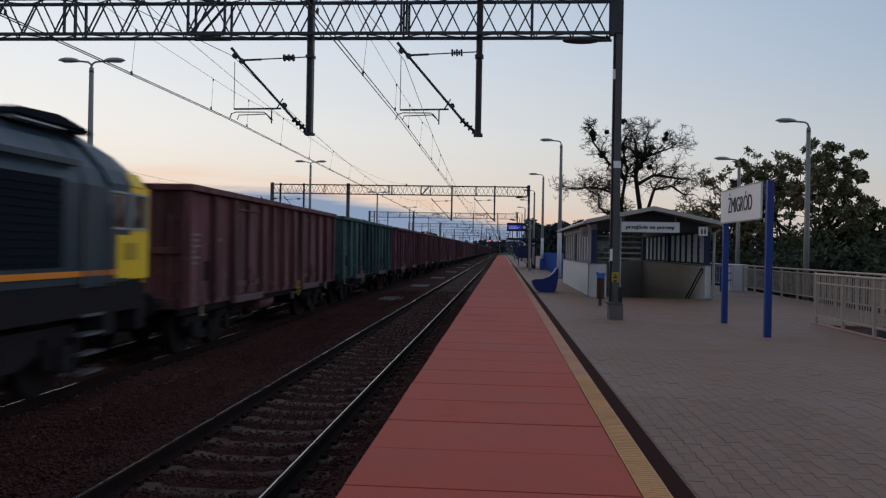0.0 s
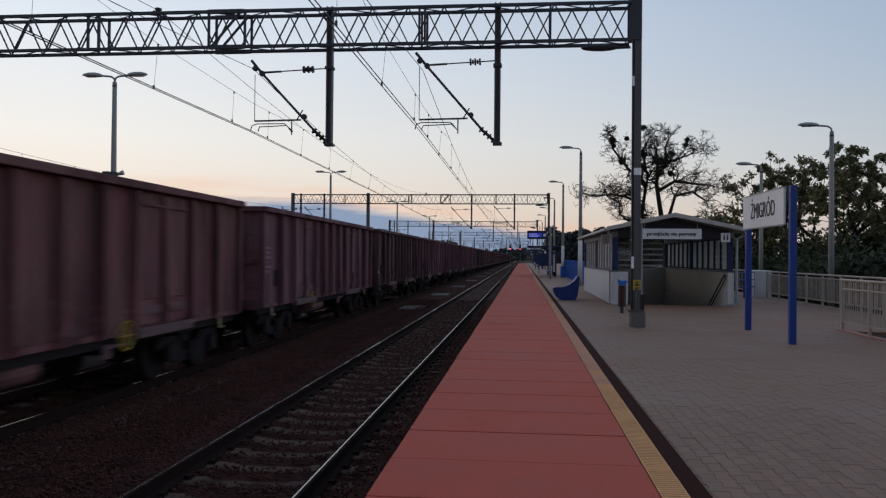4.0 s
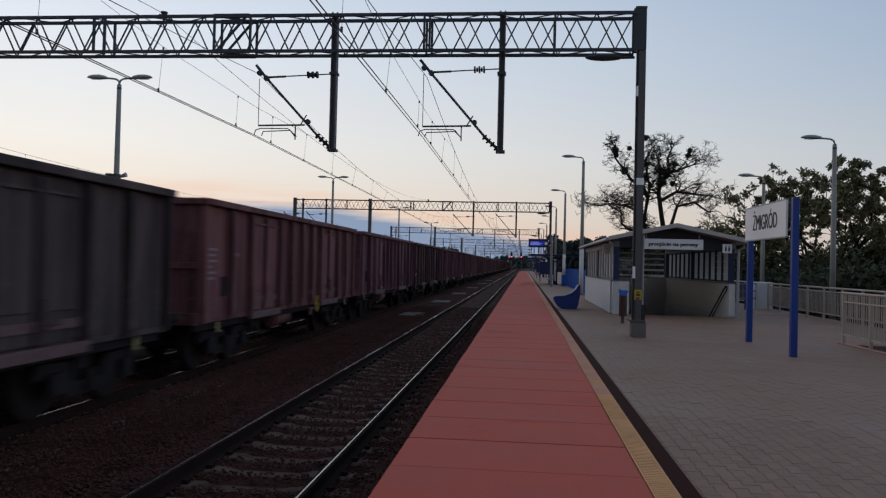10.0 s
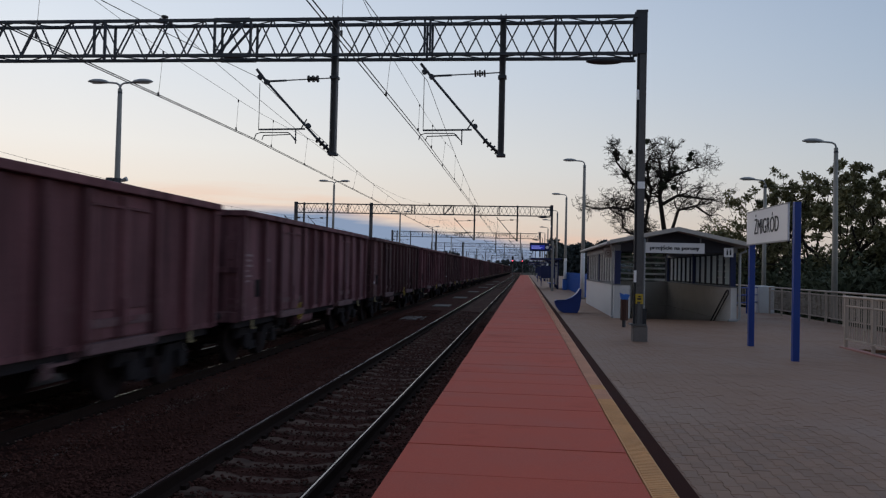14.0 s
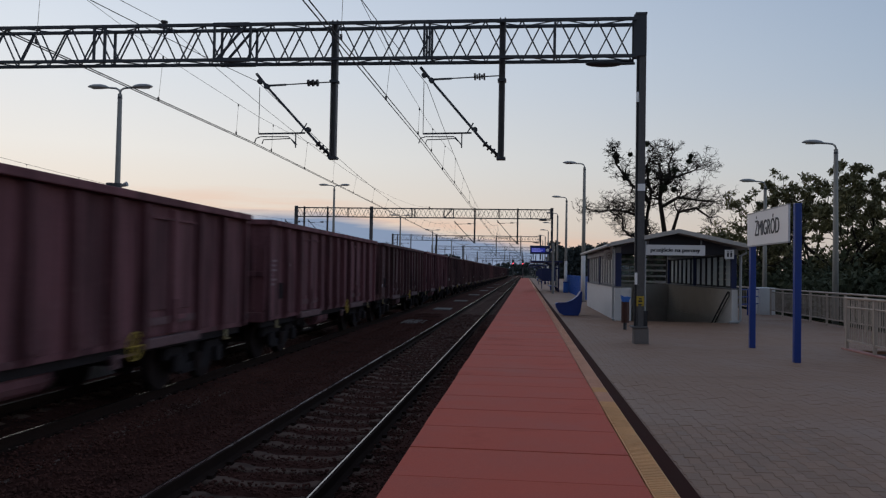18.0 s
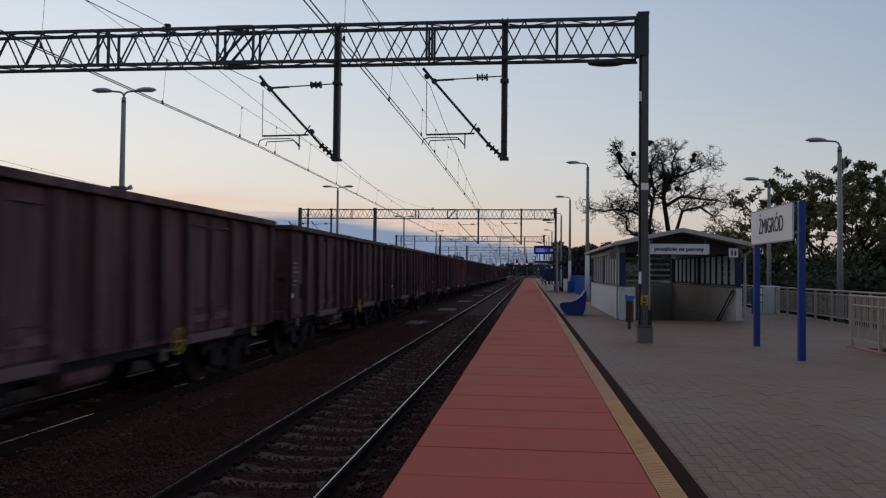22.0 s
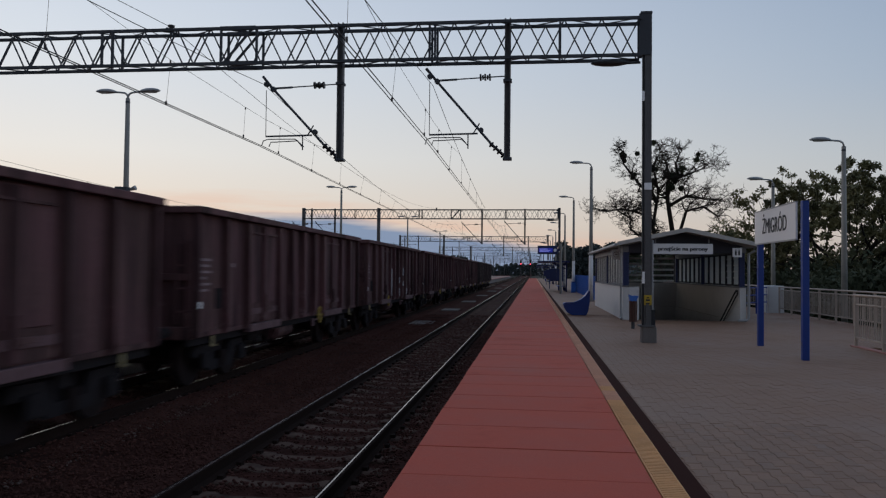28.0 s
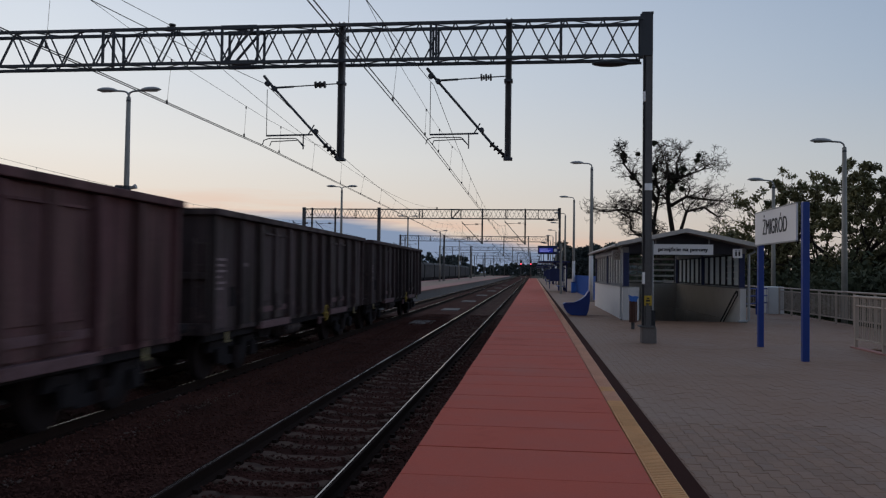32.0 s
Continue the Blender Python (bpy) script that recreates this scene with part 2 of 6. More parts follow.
M = {
    "red": mat("red_concrete", (0.445, 0.076, 0.043), 0.78, fine=120, broad=0.9, amount=0.24, bump=0.2, stain=(0.315, 0.055, 0.031), stain_at=0.60, rand=0.04, spec=0.28),
    "pink_slab": mat("faded_pink_slab", (0.31, 0.145, 0.12), 0.8, fine=100, broad=0.8, amount=0.2, bump=0.1, spec=0.35),
    "yellow_tile": mat("yellow_tactile", (0.64, 0.335, 0.150), 0.85, fine=90, broad=3, amount=0.25, stain=(0.22, 0.12, 0.05), stain_at=0.62, rand=0.2, spec=0.2),
    "tile_pink": mat("pink_tactile", (0.58, 0.295, 0.185), 0.8, fine=90, broad=3, amount=0.22, stain=(0.36, 0.18, 0.12), stain_at=0.62, rand=0.2, spec=0.25),
    "dark_strip": mat("dark_drain_strip", (0.040, 0.0145, 0.0110), 0.95, fine=140, broad=2, amount=0.3, spec=0.04),
    "paver": mat("grey_paver", (0.200, 0.102, 0.056), 0.68, fine=110, broad=0.6, amount=0.24, bump=0.3, stain=(0.160, 0.082, 0.048), stain_at=0.60, rand=0.35, spec=0.6),
    "mortar": mat("paver_joint_sand", (0.172, 0.088, 0.052), 0.95, fine=150, amount=0.3, spec=0.1),
    "kerb": mat("platform_concrete", (0.16, 0.14, 0.13), 0.9, fine=60, amount=0.3, stain=(0.06, 0.05, 0.045), spec=0.2),
    "ballast": mat("rusty_ballast", (0.058, 0.0235, 0.0180), 0.98, fine=28, broad=0.8, amount=0.55, bump=1.0, stain=(0.024, 0.0125, 0.0105), stain_at=0.52, spec=0.03),
    "stone": mat("ballast_stone", (0.080, 0.0340, 0.0260), 0.98, fine=50, broad=0.7, amount=0.5, bump=0.5, stain=(0.032, 0.0165, 0.0135), stain_at=0.5, spec=0.04),
    "stone_pale": mat("pale_ballast_stone", (0.135, 0.092, 0.078), 0.95, fine=50, broad=1.2, amount=0.5, bump=0.5, stain=(0.050, 0.032, 0.027), stain_at=0.50, spec=0.05),
    "sleeper": mat("concrete_sleeper", (0.108, 0.068, 0.052), 0.98, fine=70, broad=3, amount=0.35, bump=0.3, stain=(0.05, 0.032, 0.026), stain_at=0.50, rand=0.25, spec=0.05),
    "rail_side": mat("rusty_rail", (0.020, 0.0115, 0.009), 0.95, fine=60, amount=0.35, spec=0.05),
    "rail_top": mat("polished_rail_head", (0.36, 0.32, 0.295), 0.24, 1.0, fine=40, broad=4, amount=0.15, bump=0.03, stretch=(1, 0.05, 1)),
    "steel": mat("galvanised_steel", (0.105, 0.100, 0.100), 0.6, 0.25, fine=30, broad=2, amount=0.25, bump=0.08),
    "steel_dark": mat("dark_weathered_steel", (0.055, 0.058, 0.066), 0.6, 0.3, fine=30, broad=2, amount=0.25, bump=0.08),
    "insulator": mat("brown_porcelain", (0.022, 0.016, 0.016), 0.45, fine=20, amount=0.15),
    "wire": mat("copper_wire", (0.045, 0.040, 0.040), 0.6, 0.5, fine=20, amount=0.2, bump=0),
    "pole": mat("spun_concrete_pole", (0.24, 0.225, 0.20), 0.9, fine=80, broad=1.5, amount=0.25, bump=0.2, stain=(0.12, 0.11, 0.1), stretch=(1, 1, 0.3)),
    "lamp_grey": mat("grey_lamp_housing", (0.28, 0.28, 0.28), 0.5, fine=40, amount=0.12),
    "diffuser": mat("lamp_diffuser", (0.45, 0.45, 0.42), 0.3, fine=30, amount=0.1, bump=0),
    "blue": mat("cobalt_blue_paint", (0.007, 0.034, 0.20), 0.45, fine=50, broad=2, amount=0.15, bump=0.05),
    "blue_dark": mat("navy_blue_paint", (0.010, 0.018, 0.075), 0.5, fine=50, broad=2, amount=0.2, bump=0.05),
    "blue_sheet": mat("azure_blue_sheet", (0.032, 0.13, 0.44), 0.5, fine=50, broad=2, amount=0.15, bump=0.05),
    "white": mat("white_sign_face", (0.68, 0.66, 0.66), 0.5, fine=30, broad=1.5, amount=0.05, bump=0.02),
    "ink": mat("black_lettering", (0.015, 0.015, 0.018), 0.6, amount=0.1, bump=0),
    "render_light": mat("pale_grey_render", (0.54, 0.515, 0.50), 0.9, fine=90, broad=1.2, amount=0.12, bump=0.2, stain=(0.38, 0.36, 0.35), stain_at=0.62),
    "render_grey": mat("grey_render", (0.60, 0.575, 0.555), 0.9, fine=90, broad=1.0, amount=0.16, bump=0.2, stain=(0.44, 0.42, 0.41), stain_at=0.6),
    "roof": mat("grey_roof_sheet", (0.27, 0.26, 0.255), 0.6, 0.2, fine=40, amount=0.18, bump=0.06),
    "soffit": mat("dark_timber_soffit", (0.035, 0.035, 0.045), 0.8, fine=40, amount=0.25),
    "board_bounce": mat("pale_board_and_bounce", (0.42, 0.39, 0.36), 0.8, fine=40, amount=0.2),
    "mullion": mat("dark_steel_mullion", (0.030, 0.031, 0.040), 0.6, fine=40, amount=0.2),
    "frame": mat("grey_window_frame", (0.16, 0.16, 0.17), 0.55, fine=40, amount=0.15, bump=0.03),
    "slat": mat("pale_horizontal_slat", (0.86, 0.85, 0.84), 0.6, fine=40, amount=0.12),
    "milky": glass("dusty_milky_glazing", (0.62, 0.62, 0.60), 0.5, 0.35),
    "step_cream": mat("dirty_cream_paint", (0.24, 0.19, 0.10), 0.8, fine=40, broad=6, amount=0.3, stain=(0.10, 0.07, 0.04), stain_at=0.55),
    "pane": glass("cloudy_glazing", (0.70, 0.74, 0.73), 0.35, 0.55),
    "clear": glass("clear_glass", (0.85, 0.9, 0.9), 0.04),
    "gal_rail": mat("beige_galvanised_rail", (0.36, 0.29, 0.24), 0.6, 0.15, fine=50, broad=3, amount=0.2, bump=0.05),
    "bin_brown": mat("brown_bin_slats", (0.075, 0.03, 0.022), 0.7, fine=60, amount=0.3),
    "yellow": mat("yellow_paint", (0.42, 0.28, 0.025), 0.6, fine=40, broad=3, amount=0.2, bump=0.05, stain=(0.25, 0.16, 0.03), stain_at=0.66),
    "wheel_yellow": mat("worn_handwheel_yellow", (0.31, 0.205, 0.03), 0.65, fine=40, broad=6, amount=0.25, bump=0.05, stain=(0.14, 0.085, 0.03), stain_at=0.58),
    "loco_yellow": mat("cab_yellow_paint", (0.74, 0.46, 0.015), 0.4, fine=40, broad=2, amount=0.12, bump=0.04),
    "loco_blue": mat("slate_blue_paint", (0.018, 0.033, 0.045), 0.42, fine=40, broad=1.5, amount=0.2, bump=0.05, stain=(0.02, 0.028, 0.034)),
    "loco_dark": mat("black_grille", (0.008, 0.010, 0.014), 0.85, fine=40, amount=0.2, spec=0.08),
    "loco_orange": mat("orange_stripe", (0.70, 0.21, 0.015), 0.45, fine=40, amount=0.12, bump=0),
    "under": mat("grimy_underframe", (0.020, 0.0165, 0.0175), 0.95, fine=40, broad=3, amount=0.4, bump=0.3, stain=(0.016, 0.010, 0.0085), stain_at=0.64, spec=0.1),
    "scuff": mat("scuffed_bare_metal", (0.115, 0.062, 0.066), 0.7, fine=30, broad=5, amount=0.45, stain=(0.07, 0.035, 0.037), stain_at=0.5, spec=0.3),
    "wheel": mat("worn_wheel_steel", (0.020, 0.0135, 0.0130), 0.85, fine=40, amount=0.3, spec=0.1),
    "chalk": mat("white_stencil", (0.20, 0.145, 0.15), 0.8, fine=25, broad=9, amount=0.3, stain=(0.16, 0.09, 0.09), stain_at=0.55),
    "graffiti": mat("silver_spray", (0.34, 0.32, 0.33), 0.6, fine=25, broad=4, amount=0.2, stain=(0.25, 0.2, 0.2), stain_at=0.62),
    "grass": mat("dry_grass", (0.055, 0.058, 0.028), 0.95, fine=14, broad=0.25, amount=0.5, bump=0.6, stain=(0.06, 0.045, 0.03), spec=0.1),
    "earth": mat("far_ground", (0.045, 0.045, 0.032), 0.95, fine=3, broad=0.05, amount=0.5, bump=0.3, spec=0.1),
    "bark": mat("dark_bark", (0.030, 0.024, 0.020), 0.95, fine=25, broad=4, amount=0.4, bump=0.6, spec=0.1),
    "leaf": mat("dark_green_leaf", (0.135, 0.125, 0.058), 0.7, fine=2.0, broad=0.35, amount=0.55, bump=0, spec=0.25),
    "leaf_olive": mat("olive_leaf", (0.135, 0.112, 0.052), 0.7, fine=2.0, broad=0.35, amount=0.5, bump=0, spec=0.25),
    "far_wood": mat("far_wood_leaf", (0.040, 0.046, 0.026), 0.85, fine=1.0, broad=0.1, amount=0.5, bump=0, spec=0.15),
    # distance haze put into the leaf colour: paler and bluer than far_wood
    "far_haze": mat("hazy_far_leaf", (0.060, 0.068, 0.066), 0.9, fine=1.0, broad=0.1, amount=0.4, bump=0, spec=0.1),
    "shed": mat("dark_shed_cladding", (0.022, 0.020, 0.022), 0.8, fine=20, broad=0.7, amount=0.3),
    "screen": mat("lit_blue_display", (0.04, 0.06, 0.60), 0.4, amount=0.05, bump=0, glow=0.14),
    "screen_text": mat("display_letters", (0.40, 0.42, 0.95), 0.4, amount=0.0, bump=0, glow=0.3),
    "signal_red": mat("signal_lens", (1.0, 0.06, 0.09), 0.3, amount=0.0, bump=0, glow=6.0),
}


# ---- mesh helpers ----
def part(name, bm, material, parent=None, label="", smooth=False):
    me = bpy.data.meshes.new(name)
    if isinstance(bm, tuple):
        me.from_pydata(*bm)
    else:
        bm.to_mesh(me)
        bm.free()
    me.materials.append(M[material] if isinstance(material, str) else material)
    if smooth:
        for p in me.polygons:
            p.use_smooth = True
    ob = new(name, me)
    ob.parent = parent
    if label:
        ob["label"] = label
    return ob


def twin(ob, x=0.0, y=0.0, z=0.0, rz=0.0, whole=True):
    """Another object on the same mesh, beside its model and under the same parent, with the parts under it."""
    t = ob.copy()
    scene.collection.objects.link(t)
    t.matrix_basis = pose(x, y, z) @ ob.matrix_basis @ pose(0, 0, 0, 0, 0, rz)
    for c in ob.children if whole else ():
        d = c.copy()
        scene.collection.objects.link(d)
        d.parent = t
    return t


def thing(name, label, category, m=None, group="", kind=""):
    ob = new(name)
    if m is not None:
        ob.matrix_basis = m
    return tagged(ob, label, category, group, kind)


def box(bm, x0, y0, z0, x1, y1, z1, bev=0.0):
    r = bmesh.ops.create_cube(bm, size=1)["verts"]
    bmesh.ops.transform(bm, matrix=Matrix.Translation(((x0 + x1) / 2, (y0 + y1) / 2, (z0 + z1) / 2)) @ Matrix.Diagonal((abs(x1 - x0), abs(y1 - y0), abs(z1 - z0), 1)), verts=r)
    if bev:
        edges = list({e for v in r for e in v.link_edges})
        bmesh.ops.bevel(bm, geom=edges, offset=bev, segments=2, affect="EDGES", profile=0.5)
    return bm


def boxes(*rows, bev=0.0):
    bm = bmesh.new()
    for r in rows:
        box(bm, *r, bev=bev)
    return bm


def rod(bm, a, b, r0, r1=None, n=8):
    a, b = Vector(a), Vector(b)
    d = b - a
    m = Matrix.Translation((a + b) / 2) @ d.to_track_quat("Z", "Y").to_matrix().to_4x4()
    bmesh.ops.create_cone(bm, cap_ends=True, segments=n, radius1=r0, radius2=r0 if r1 is None else r1, depth=d.length, matrix=m)
    return bm


def rods(*rows, n=8):
    bm = bmesh.new()
    for a, b, r in rows:
        rod(bm, a, b, r, n=n)
    return bm


def beam(bm, a, b, w, h=None):
    """A square bar from a to b."""
    a, b = Vector(a), Vector(b)
    d = b - a
    m = Matrix.Translation((a + b) / 2) @ d.to_track_quat("Z", "Y").to_matrix().to_4x4() @ Matrix.Diagonal((w, h or w, d.length, 1))
    bmesh.ops.create_cube(bm, size=1, matrix=m)
    return bm


def tube(bm, pts, r, n=8):
    """A bent tube through the points."""
    rings = []
    pts = [Vector(p) for p in pts]
    for i, p in enumerate(pts):
        d = (pts[min(i + 1, len(pts) - 1)] - pts[max(i - 1, 0)]).normalized()
        q = d.to_track_quat("Z", "Y")
        rr = r[i] if isinstance(r, (list, tuple)) else r
        rings.append([bm.verts.new(p + q @ Vector((rr * math.cos(2 * math.pi * k / n), rr * math.sin(2 * math.pi * k / n), 0))) for k in range(n)])
    for a, b in zip(rings, rings[1:]):
        for k in range(n):
            bm.faces.new((a[k], a[(k + 1) % n], b[(k + 1) % n], b[k]))
    bm.faces.new(list(reversed(rings[0])))
    bm.faces.new(rings[-1])
    return bm


def prism(bm, outline, axis, a, b):
    """A closed outline of 2D points, drawn out along an axis from a to b."""
    def at(p, t):
        return {"x": (t, p[0], p[1]), "y": (p[0], t, p[1]), "z": (p[0], p[1], t)}[axis]
    v0 = [bm.verts.new(at(p, a)) for p in outline]
    v1 = [bm.verts.new(at(p, b)) for p in outline]
    k = len(outline)
    bm.faces.new(v0)
    bm.faces.new(list(reversed(v1)))
    for i in range(k):
        bm.faces.new((v0[i], v1[i], v1[(i + 1) % k], v0[(i + 1) % k]))
    bmesh.ops.recalc_face_normals(bm, faces=bm.faces)
    return bm


def lettering(name, text, size, material, parent, m, squeeze=1.0, label="", bold=0.0):
    cu = bpy.data.curves.new(name, "FONT")
    cu.body, cu.size, cu.align_x, cu.align_y, cu.extrude = text, size, "CENTER", "CENTER", 0.003
    tmp = new(name, cu)
    me = bpy.data.meshes.new_from_object(tmp.evaluated_get(bpy.context.evaluated_depsgraph_get()))
    bpy.data.objects.remove(tmp)
    me.transform(Matrix.Diagonal((squeeze, 1, 1, 1)))
    if bold:
        bm = bmesh.new()
        for i, (dx, dz) in enumerate(((-bold, 0.0), (bold, 0.0006), (0.0, 0.0012))):
            k = len(bm.verts)
            bm.from_mesh(me)
            bm.verts.ensure_lookup_table()
            for v in bm.verts[k:]:
                v.co += Vector((dx, 0, dz))
        bm.to_mesh(me)
        bm.free()
    me.materials.clear()
    me.materials.append(M[material])
    ob = new(name, me)
    ob.parent, ob.matrix_basis = parent, m
    if label:
        ob["label"] = label
    return ob


# ---- plan ----
TRACK_A, RAIL_A = -2.75, -0.556      # near track: centre, rail top
TRACK_B, RAIL_B = -7.15, -0.575      # the train's track
EDGE = -1.02                         # near platform edge
STRIP, TILE, DARK = 0.93, 1.12, 1.27
BED = -0.772
ISLAND = (-17.6, -8.86)              # the island platform beyond the train
FENCE_X = 10.05
Y0, Y1 = -70.0, 215.0
rng = random.Random(7)

# ---- ground and track bed ----
ground = part("ground", boxes((-3000, -3000, -1.6, 3000, 3000, -1.05)), "earth")
tagged(ground, "flat dark grassy ground running to the horizon", "ground", kind="structure")
trackbed = part("track_bed", boxes((-8.86, -650, -1.2, -0.98, 950, BED)), "ballast")
tagged(trackbed, "rusty brown ballast bed under two tracks", "track bed", kind="structure")
trackbed_far = part("track_bed", boxes((-26.0, -650, -1.2, -17.62, 950, BED)), "ballast")
tagged(trackbed_far, "ballast bed of the sidings beyond the island", "track bed", kind="structure")


bm = bmesh.new()
for cx in (TRACK_A, TRACK_B):
    for s in (-1, 1):
        w = 0.86 if cx == TRACK_B or s < 0 else 1.05
        prism(bm, [(cx + s * w, BED - 0.01), (cx + s * (w + 0.06), BED + 0.055), (cx + s * 1.45, BED + 0.05), (cx + s * 1.75, BED - 0.01)], "y", -200, 500)
tagged(part("ballast_shoulder", bm, "ballast"), "raised ballast shoulders burying the sleeper ends", "ballast", kind="structure")


def icosa():
    bm = bmesh.new()
    bmesh.ops.create_icosphere(bm, subdivisions=1, radius=1)
    v = np.array([q.co[:] for q in bm.verts])
    f = np.array([[q.index for q in p.verts] for p in bm.faces])
    bm.free()
    return v, f


ICO_V, ICO_F = icosa()


def scatter(name, pts, size, material, seed, flat=0.7):
    """Many small angular stones at the points, in one mesh."""
    r = np.random.default_rng(seed)
    n = len(pts)
    s = size * r.uniform(0.55, 1.3, (n, 1, 1)) * np.stack([r.uniform(0.7, 1.3, n), r.uniform(0.7, 1.3, n), r.uniform(0.5, 0.9, n) * flat / 0.7], 1)[:, None, :]
    v = ICO_V[None] * r.uniform(0.75, 1.2, (n, len(ICO_V), 1)) * s
    a = r.uniform(0, 6.28, n)
    c, q = np.cos(a)[:, None], np.sin(a)[:, None]
    v = np.stack([v[..., 0] * c - v[..., 1] * q, v[..., 0] * q + v[..., 1] * c, v[..., 2]], -1) + np.asarray(pts)[:, None, :]
    f = ICO_F[None] + (np.arange(n) * len(ICO_V))[:, None, None]
    me = bpy.data.meshes.new(name)
    me.from_pydata(v.reshape(-1, 3).tolist(), [], f.reshape(-1, 3).tolist())
    me.materials.append(M[material])
    return new(name, me)


def spread(n, x0, x1, y0, y1, z, seed, power=1.6):
    """Points that thin out with y."""
    r = np.random.default_rng(seed)
    y = y0 + (y1 - y0) * r.uniform(0, 1, n) ** power
    x = r.uniform(x0, x1, n)
    return np.stack([x, y, z + r.uniform(-0.012, 0.012, n)], 1)


def off_sleepers(pts, cx):
    """Drops the stones that would lie on the tops of the sleepers."""
    d = np.abs((pts[:, 1] - 3.0 + 0.3) % 0.6 - 0.3)
    return pts[~((d < 0.075) & (np.abs(pts[:, 0] - cx) < 0.70))]


stones = scatter("ballast_stones", np.concatenate([off_sleepers(spread(40000, -5.95, -1.05, 4.5, 42, BED + 0.045, 3), TRACK_A), spread(4500, -1.80, -1.04, 4.5, 34, BED + 0.062, 14), spread(6000, -4.65, -3.60, 6, 38, BED + 0.062, 15), spread(2500, -6.3, -5.4, 8, 38, BED + 0.062, 16), off_sleepers(spread(7000, -8.7, -5.9, 7, 40, BED + 0.026, 5), TRACK_B)]), 0.019, "stone", 11)
tagged(stones, "loose rust-stained ballast stones between the rails", "ballast", kind="stuff")
p = spread(2400, -6.5, -5.45, 6.0, 14.5, BED + 0.030, 6, 1.4)
stones_pale = scatter("pale_ballast_stones", p, 0.021, "stone_pale", 12)
tagged(stones_pale, "pale grey fresh ballast stones beside the track", "ballast", kind="stuff")

# ---- rails and sleepers ----
RAIL = [(-0.075, -0.172), (0.075, -0.172), (0.075, -0.160), (0.012, -0.135), (0.010, -0.045), (0.036, -0.035), (0.036, -0.004), (0.030, -0.002), (-0.030, -0.002), (-0.036, -0.004), (-0.036, -0.035), (-0.010, -0.045), (-0.012, -0.135), (-0.075, -0.160)]


def track(cx, top, label, seed, ymax=950.0):
    t = thing("railway_track", label, "railway track", pose(cx, 0, top), kind="structure")
    for s in (-1, 1):
        bm = prism(bmesh.new(), [(x + s * 0.7525, z) for x, z in RAIL], "y", -650, ymax)
        rail = part("rail", bm, "rail_side", t, "rusty rail with a bright worn head")
        part("rail_head", boxes((s * 0.748 - (0.009 if s > 0 else 0.018), -650, -0.003, s * 0.748 + (0.009 if s > 0 else 0.018), ymax, 0.0)), "rail_top", rail, "polished running surface")
    # one concrete sleeper, dipped in the middle
    prof = [(-1.3, -0.05), (-1.25, 0.0), (-0.5, 0.0), (-0.35, -0.035), (0.35, -0.035), (0.5, 0.0), (1.25, 0.0), (1.3, -0.05), (1.3, -0.2), (-1.3, -0.2)]
    bm = bmesh.new()
    rows = []
    for y, inset in ((-0.13, 0.02), (-0.105, 0.0), (0.105, 0.0), (0.13, 0.02)):
        rows.append([bm.verts.new((x, y, z - 0.172 - (inset if z > -0.1 else 0))) for x, z in prof])
    for a, b in zip(rows, rows[1:]):
        for i in range(len(prof)):
            j = (i + 1) % len(prof)
            bm.faces.new((a[i], a[j], b[j], b[i]))
    bm.faces.new(list(reversed(rows[0])))
    bm.faces.new(rows[-1])
    bmesh.ops.recalc_face_normals(bm, faces=bm.faces)
    first = part("sleeper", bm, "sleeper", t)
    first.location.y = 3.0
    clip = part("rail_clip", boxes(*[(s * 0.7525 + o - 0.03, -0.05, -0.172, s * 0.7525 + o + 0.03, 0.05, -0.13) for s in (-1, 1) for o in (-0.11, 0.11)]), "rail_side", first)
    r = random.Random(seed)
    for i in range(1, 150):
        s = twin(first, r.uniform(-0.02, 0.02), i * 0.6 + r.uniform(-0.012, 0.012), r.uniform(-0.006, 0.004), r.uniform(-0.4, 0.4), i < 45)
    far = bmesh.new()
    for y in [*np.arange(-30.0, 2.6, 0.6), *np.arange(93.0, 400.0, 0.6)]:
        box(far, -1.3, y - 0.12, -0.3, 1.3, y + 0.12, -0.174)
    tagged(part("far_sleepers", far, "sleeper", t), kind="stuff")
    return t


track(TRACK_A, RAIL_A, "railway track with worn rails on concrete sleepers", 21)
track(TRACK_B, RAIL_B, "railway track under the passing goods train", 22)

# low concrete covers between the tracks
r = random.Random(4)
cover = thing("cable_cover", "pale weathered concrete cover between the tracks", "concrete cover", pose(-4.95, 35.4, BED), "covers between the tracks")
part("slab", boxes((-0.50, -1.1, -0.1, 0.50, 1.1, 0.05), bev=0.02), "kerb", cover)
for y in (47.9, 61.5, 77.7, 96.0, 114.6, 140.0):
    copy_thing(cover, pose(-4.98, y, BED))

# ---- near platform ----
HOLE = (3.24, 27.55, 6.90, 39.1)     # the stairwell
RAMP = (7.22, 6.8, 8.55, 18.15)      # the ramp down, inside its railings
plat = thing("platform", "long station platform with red edge slabs and grey pavers", "platform", kind="structure")
bm = bmesh.new()
box(bm, EDGE + 0.12, Y0, -1.2, HOLE[0], Y1, -0.065)
box(bm, HOLE[0], Y0, -1.2, HOLE[2], HOLE[1], -0.065)
box(bm, HOLE[0], HOLE[3], -1.2, HOLE[2], Y1, -0.065)
box(bm, HOLE[2], Y0, -1.2, RAMP[0], Y1, -0.065)
box(bm, RAMP[2], Y0, -1.2, FENCE_X + 0.6, Y1, -0.065)
